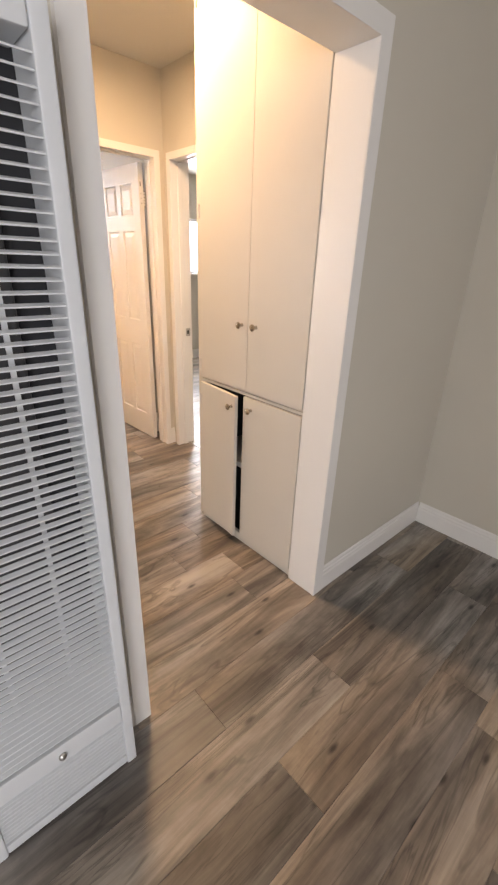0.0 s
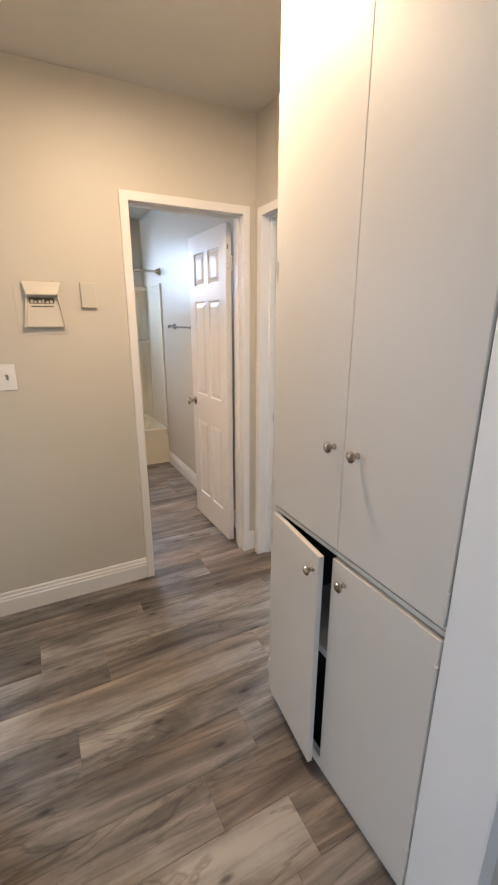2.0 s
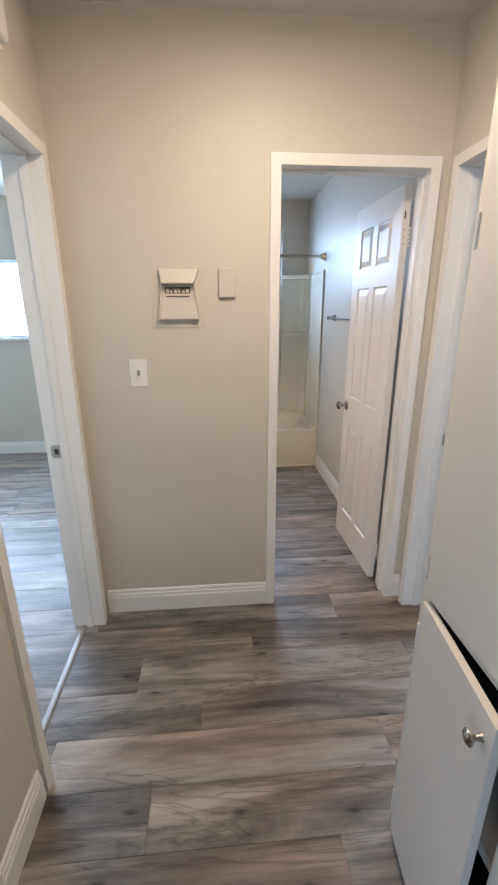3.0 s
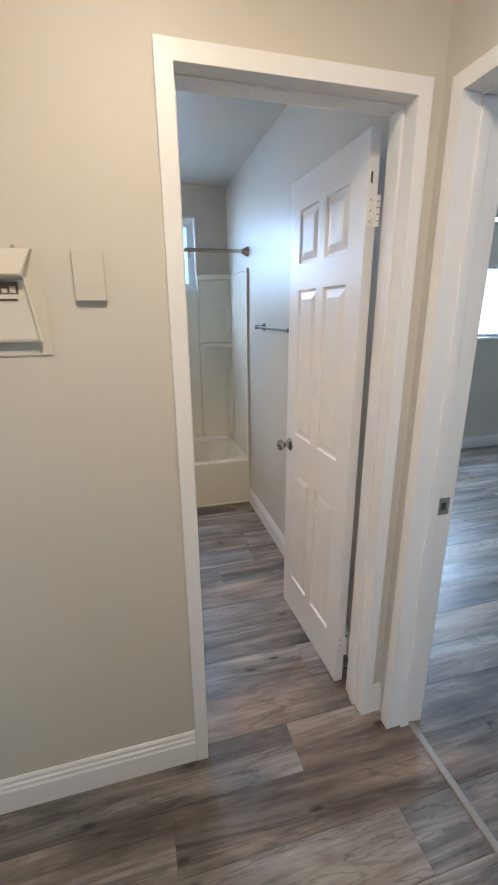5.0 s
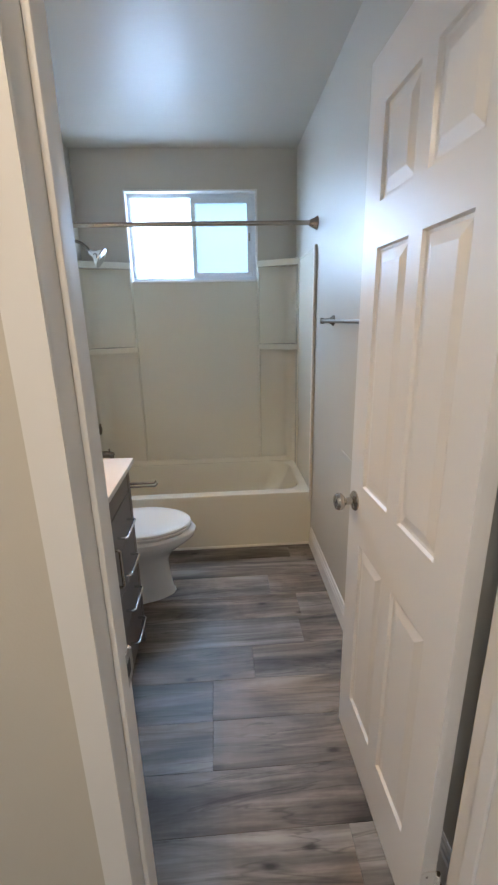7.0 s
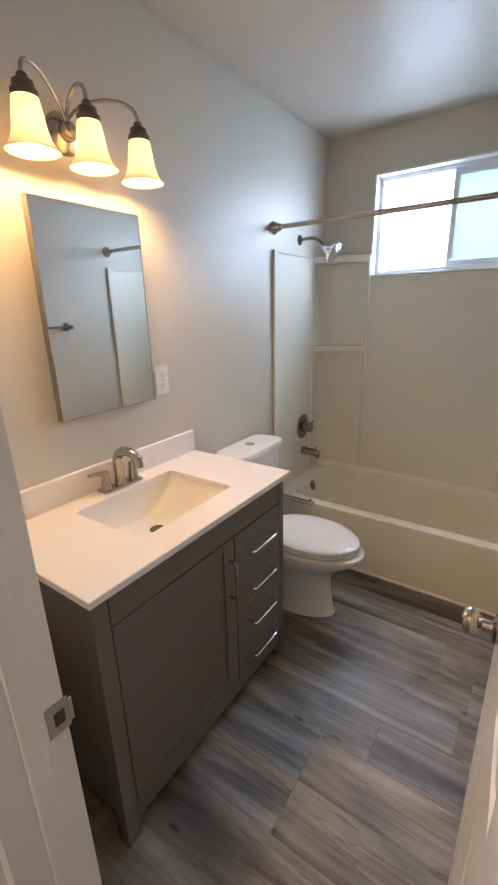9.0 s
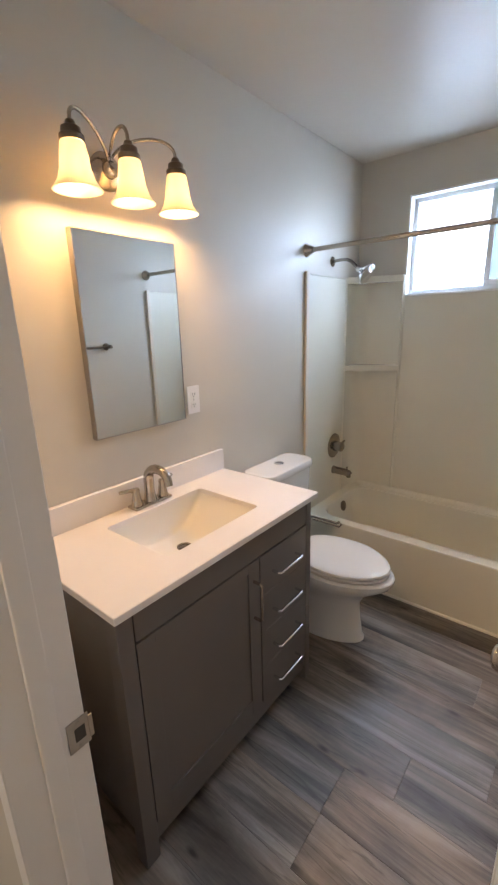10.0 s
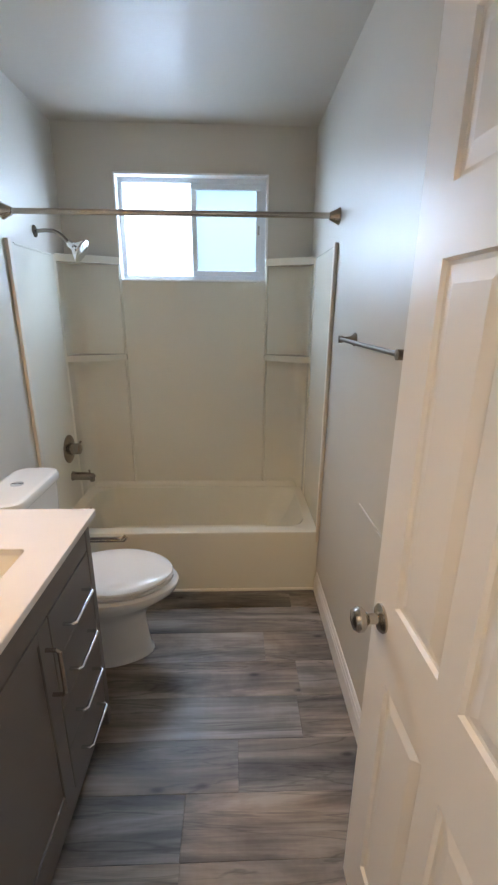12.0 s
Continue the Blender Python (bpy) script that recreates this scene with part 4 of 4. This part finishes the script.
def outlet():
    ob = thing("wall_outlet", (0.446, 4.192, 1.270), "white double wall outlet beside the mirror", "outlet")
    part("plate", box((0, -0.036, -0.060), (0.006, 0.036, 0.060), r=0.0025), TRIM, ob)
    for z in (-0.022, 0.022):
        s = part("socket", box((0.006, -0.016, z - 0.014), (0.0075, 0.016, z + 0.014), r=0.002), PLASTIC, ob)
        for y in (-0.006, 0.006):
            part("slot", box((0.0076, y - 0.0012, z - 0.001), (0.0079, y + 0.0012, z + 0.008)), INK, s)
        part("ground_hole", box((0.0076, -0.0022, z - 0.010), (0.0079, 0.0022, z - 0.005)), INK, s)
    part("screw", lathe([(0.003, 0), (0.003, 0.001), (0, 0.0015)], m=pose(0.006, 0, 0, 0, 90, 0), n=10), STEEL, ob)
    return ob


outlet()


def vanity_light():
    ob = thing("vanity_light", (0.445, 3.872, 2.071), "nickel three-arm vanity light with lit bell shades", "wall lamp")
    part("back_plate", lathe([(0.058, 0), (0.058, 0.006), (0.046, 0.016), (0.026, 0.022), (0.024, 0.040), (0.016, 0.050), (0, 0.052)], m=pose(0, 0, 0, 0, 90, 0), n=40), NICKEL, ob)
    for dy in (-0.186, 0.002, 0.192):
        x, top = 0.130, 0.040
        peak = 0.112
        pts = []
        for k in range(17):
            q = k / 16
            a = math.pi * q
            pts.append((0.030 + (x - 0.030) * (0.5 - 0.5 * math.cos(a)) ** 0.9, dy * (0.5 - 0.5 * math.cos(a)) ** 0.85, 0.0 + (top + 0.015) * q + (peak - 0.04) * math.sin(a) ** 0.8))
        arm = part("arm", tube(pts, 0.0058, n=12), NICKEL, ob)
        part("socket", lathe([(0, 0.078), (0.012, 0.077), (0.016, 0.066), (0.026, 0.060), (0.028, 0.046), (0.034, 0.040), (0.034, 0.026), (0.030, 0.024)], m=pose(x, dy, -0.022), n=24), BRONZE, arm, "dark nickel socket cup")
        prof = [(0.030, 0.034), (0.034, 0.020), (0.039, -0.010), (0.043, -0.042), (0.051, -0.068), (0.063, -0.086), (0.070, -0.093), (0.067, -0.094), (0.048, -0.069), (0.040, -0.042), (0.036, -0.010), (0.031, 0.018)]
        sh = part("shade", lathe(prof, m=pose(x, dy, -0.022), n=36), SHADE, arm, "glowing amber-white glass bell shade")
        part("bulb", lathe([(0.012, 0.02), (0.014, 0.0), (0.026, -0.03), (0.030, -0.05), (0.024, -0.07), (0, -0.08)], m=pose(x, dy, -0.022), n=20), BULB, arm, "lit bulb").visible_shadow = False
    return ob


vanity_light()

# ---- bathroom: toilet ----


def toilet():
    ob = thing("toilet", (0.447, 4.688, 0), "white two-piece porcelain toilet with closed lid", "toilet")

    def oval(x0, x1, w, z, n=32, square=0.0):
        pts = []
        cx, a = (x0 + x1) / 2, (x1 - x0) / 2
        for k in range(n):
            t = 2 * math.pi * k / n
            c, s = math.cos(t), math.sin(t)
            wid = w * (1.0 if c < 0 else 1.0) * (1 - 0.10 * max(c, 0) ** 2)
            e = 1.0 if c > 0 else 0.75 + 0.25 * (1 - square)
            pts.append((cx + a * math.copysign(abs(c) ** e, c), wid * math.copysign(abs(s) ** (1.0 if c > 0 else 0.8), s), z))
        return pts

    rings = [oval(0.10, 0.625, 0.122, 0.0, square=1), oval(0.10, 0.625, 0.122, 0.012, square=1), oval(0.11, 0.613, 0.113, 0.03, square=1), oval(0.11, 0.598, 0.108, 0.14, square=1), oval(0.12, 0.595, 0.115, 0.21, square=1), oval(0.13, 0.628, 0.140, 0.265, square=1), oval(0.14, 0.695, 0.170, 0.315, square=1), oval(0.15, 0.745, 0.186, 0.352, square=1), oval(0.15, 0.757, 0.190, 0.374, square=1), oval(0.15, 0.757, 0.190, 0.388, square=1), oval(0.16, 0.744, 0.180, 0.398, square=1)]
    part("bowl", skin(rings), PORCELAIN, ob)
    seat = [oval(0.235, 0.727, 0.176, 0.401), oval(0.230, 0.733, 0.180, 0.406), oval(0.230, 0.733, 0.180, 0.416), oval(0.235, 0.727, 0.176, 0.420)]
    part("seat", skin(seat), PORCELAIN, ob)
    lid = [oval(0.235, 0.729, 0.178, 0.4225), oval(0.230, 0.734, 0.181, 0.428), oval(0.232, 0.730, 0.178, 0.437), oval(0.25, 0.706, 0.160, 0.446), oval(0.32, 0.62, 0.10, 0.450)]
    part("lid", skin(lid), PORCELAIN, ob)
    for y in (-0.07, 0.07):
        part("seat_hinge", box((0.215, y - 0.022, 0.400), (0.255, y + 0.022, 0.432), r=0.006), PORCELAIN, ob)
    tank = []
    for z, x1, w in ((0.385, 0.165, 0.165), (0.40, 0.180, 0.180), (0.60, 0.192, 0.195), (0.815, 0.198, 0.205)):
        tank.append(rounded_ring(0.012, x1, -w, w, 0.055, z))
    part("tank", skin(tank), PORCELAIN, ob)
    top = [rounded_ring(0.008, 0.206, -0.213, 0.213, 0.060, 0.816), rounded_ring(0.006, 0.209, -0.216, 0.216, 0.062, 0.821), rounded_ring(0.006, 0.209, -0.216, 0.216, 0.062, 0.843), rounded_ring(0.012, 0.203, -0.210, 0.210, 0.058, 0.853), rounded_ring(0.03, 0.185, -0.19, 0.19, 0.05, 0.858)]
    lid2 = part("tank_lid", skin(top), PORCELAIN, ob)
    part("flush_button", lathe([(0.026, 0.0), (0.026, 0.003), (0.022, 0.005), (0, 0.0055)], m=pose(0.105, 0, 0.8575)), CHROME, lid2, "chrome round flush button")
    part("button_gap", box((0.081, -0.001, 0.8630), (0.129, 0.001, 0.8634)), INK, lid2)
    part("bolt_cap", lathe([(0.012, 0), (0.011, 0.008), (0, 0.012)], m=pose(0.34, -0.118, 0.0), n=16), PORCELAIN, ob)
    return ob


toilet()

# ---- second bedroom: ceiling fan ----


def ceiling_fan(where, turn):
    ob = thing("ceiling_fan", where, "dark ceiling fan with wooden blades at rest", "ceiling fan", turn=turn)
    part("canopy", lathe([(0, 0), (0.065, 0), (0.060, -0.03), (0.03, -0.05), (0.014, -0.052)]), BRONZE, ob)
    part("down_rod", tube([(0, 0, -0.05), (0, 0, -0.30)], 0.012), BRONZE, ob)
    part("motor", lathe([(0.014, -0.28), (0.05, -0.29), (0.10, -0.31), (0.11, -0.35), (0.10, -0.39), (0.05, -0.41), (0, -0.415)]), BRONZE, ob)
    for k in range(5):
        b = part("blade", box((0.20, -0.065, -0.006), (0.62, 0.065, 0.0), r=0.003), FANWOOD, ob)
        b.matrix_local = pose(0, 0, -0.35, 0, 0, 72 * k) @ pose(0, 0, 0, 6, 0, 0)
        a = part("blade_arm", box((0.09, -0.018, -0.010), (0.24, 0.018, -0.006), r=0.002), BRONZE, b)
    return ob


ceiling_fan((4.02, 4.30, H), 44)

# ---- floor planks ----
PW, PL, PH = 0.185, 1.22, 0.006
floor = structure("floor", box((-3.3, -2.6, -0.12), (7.3, 5.95, -PH)), SUBFLOOR, "grey-brown wood-look plank floor")
bm = box((0.0001, 0.0001, -PH - 0.001), (PL - 0.0001, PW - 0.0001, 0.0), r=0.0013, seg=1)
plank_mesh = finish("plank", bm, PLANK)
JOINTS = {-1: 1.068, -5: 0.676, -6: 1.265, -3: 0.834, -4: 1.522, -2: 0.562, 0: 1.527, 2: 1.712, 7: 1.72}
rng = random.Random(7)
far = bmesh.new()
for row in range(-30, 16):
    y = 2.93 + PW * row
    if y > 5.80 or y < -2.55:
        continue
    x = JOINTS.get(row, rng.uniform(0, PL)) - PL * 5
    lo, hi = (-2.35, 2.48) if y + PW < 1.17 else (-0.84, 7.25) if y + PW < 1.95 else (-3.25, 7.25)
    while x < hi:
        a, b = max(x, lo), min(x + PL, hi)
        if b - a > 0.01:
            if b - a < PL - 0.001 and y > -0.75:
                p = new("plank", finish("plank_end", box((a - x + 0.0001, 0.0001, -PH - 0.001), (b - x - 0.0001, PW - 0.0001, 0.0), r=0.0013, seg=1), PLANK))
                p.parent, p.location = floor, (x, y, 0)
            elif y > -0.75:
                p = new("plank", plank_mesh)
                p.parent, p.location = floor, (x, y, 0)
            else:
                box((a + 0.0002, y + 0.0002, -PH - 0.001), (b - 0.0002, y + PW - 0.0002, 0.0), far)
        x += PL
tagged(part("planks", far, PLANK, floor, smooth=False), kind="stuff")
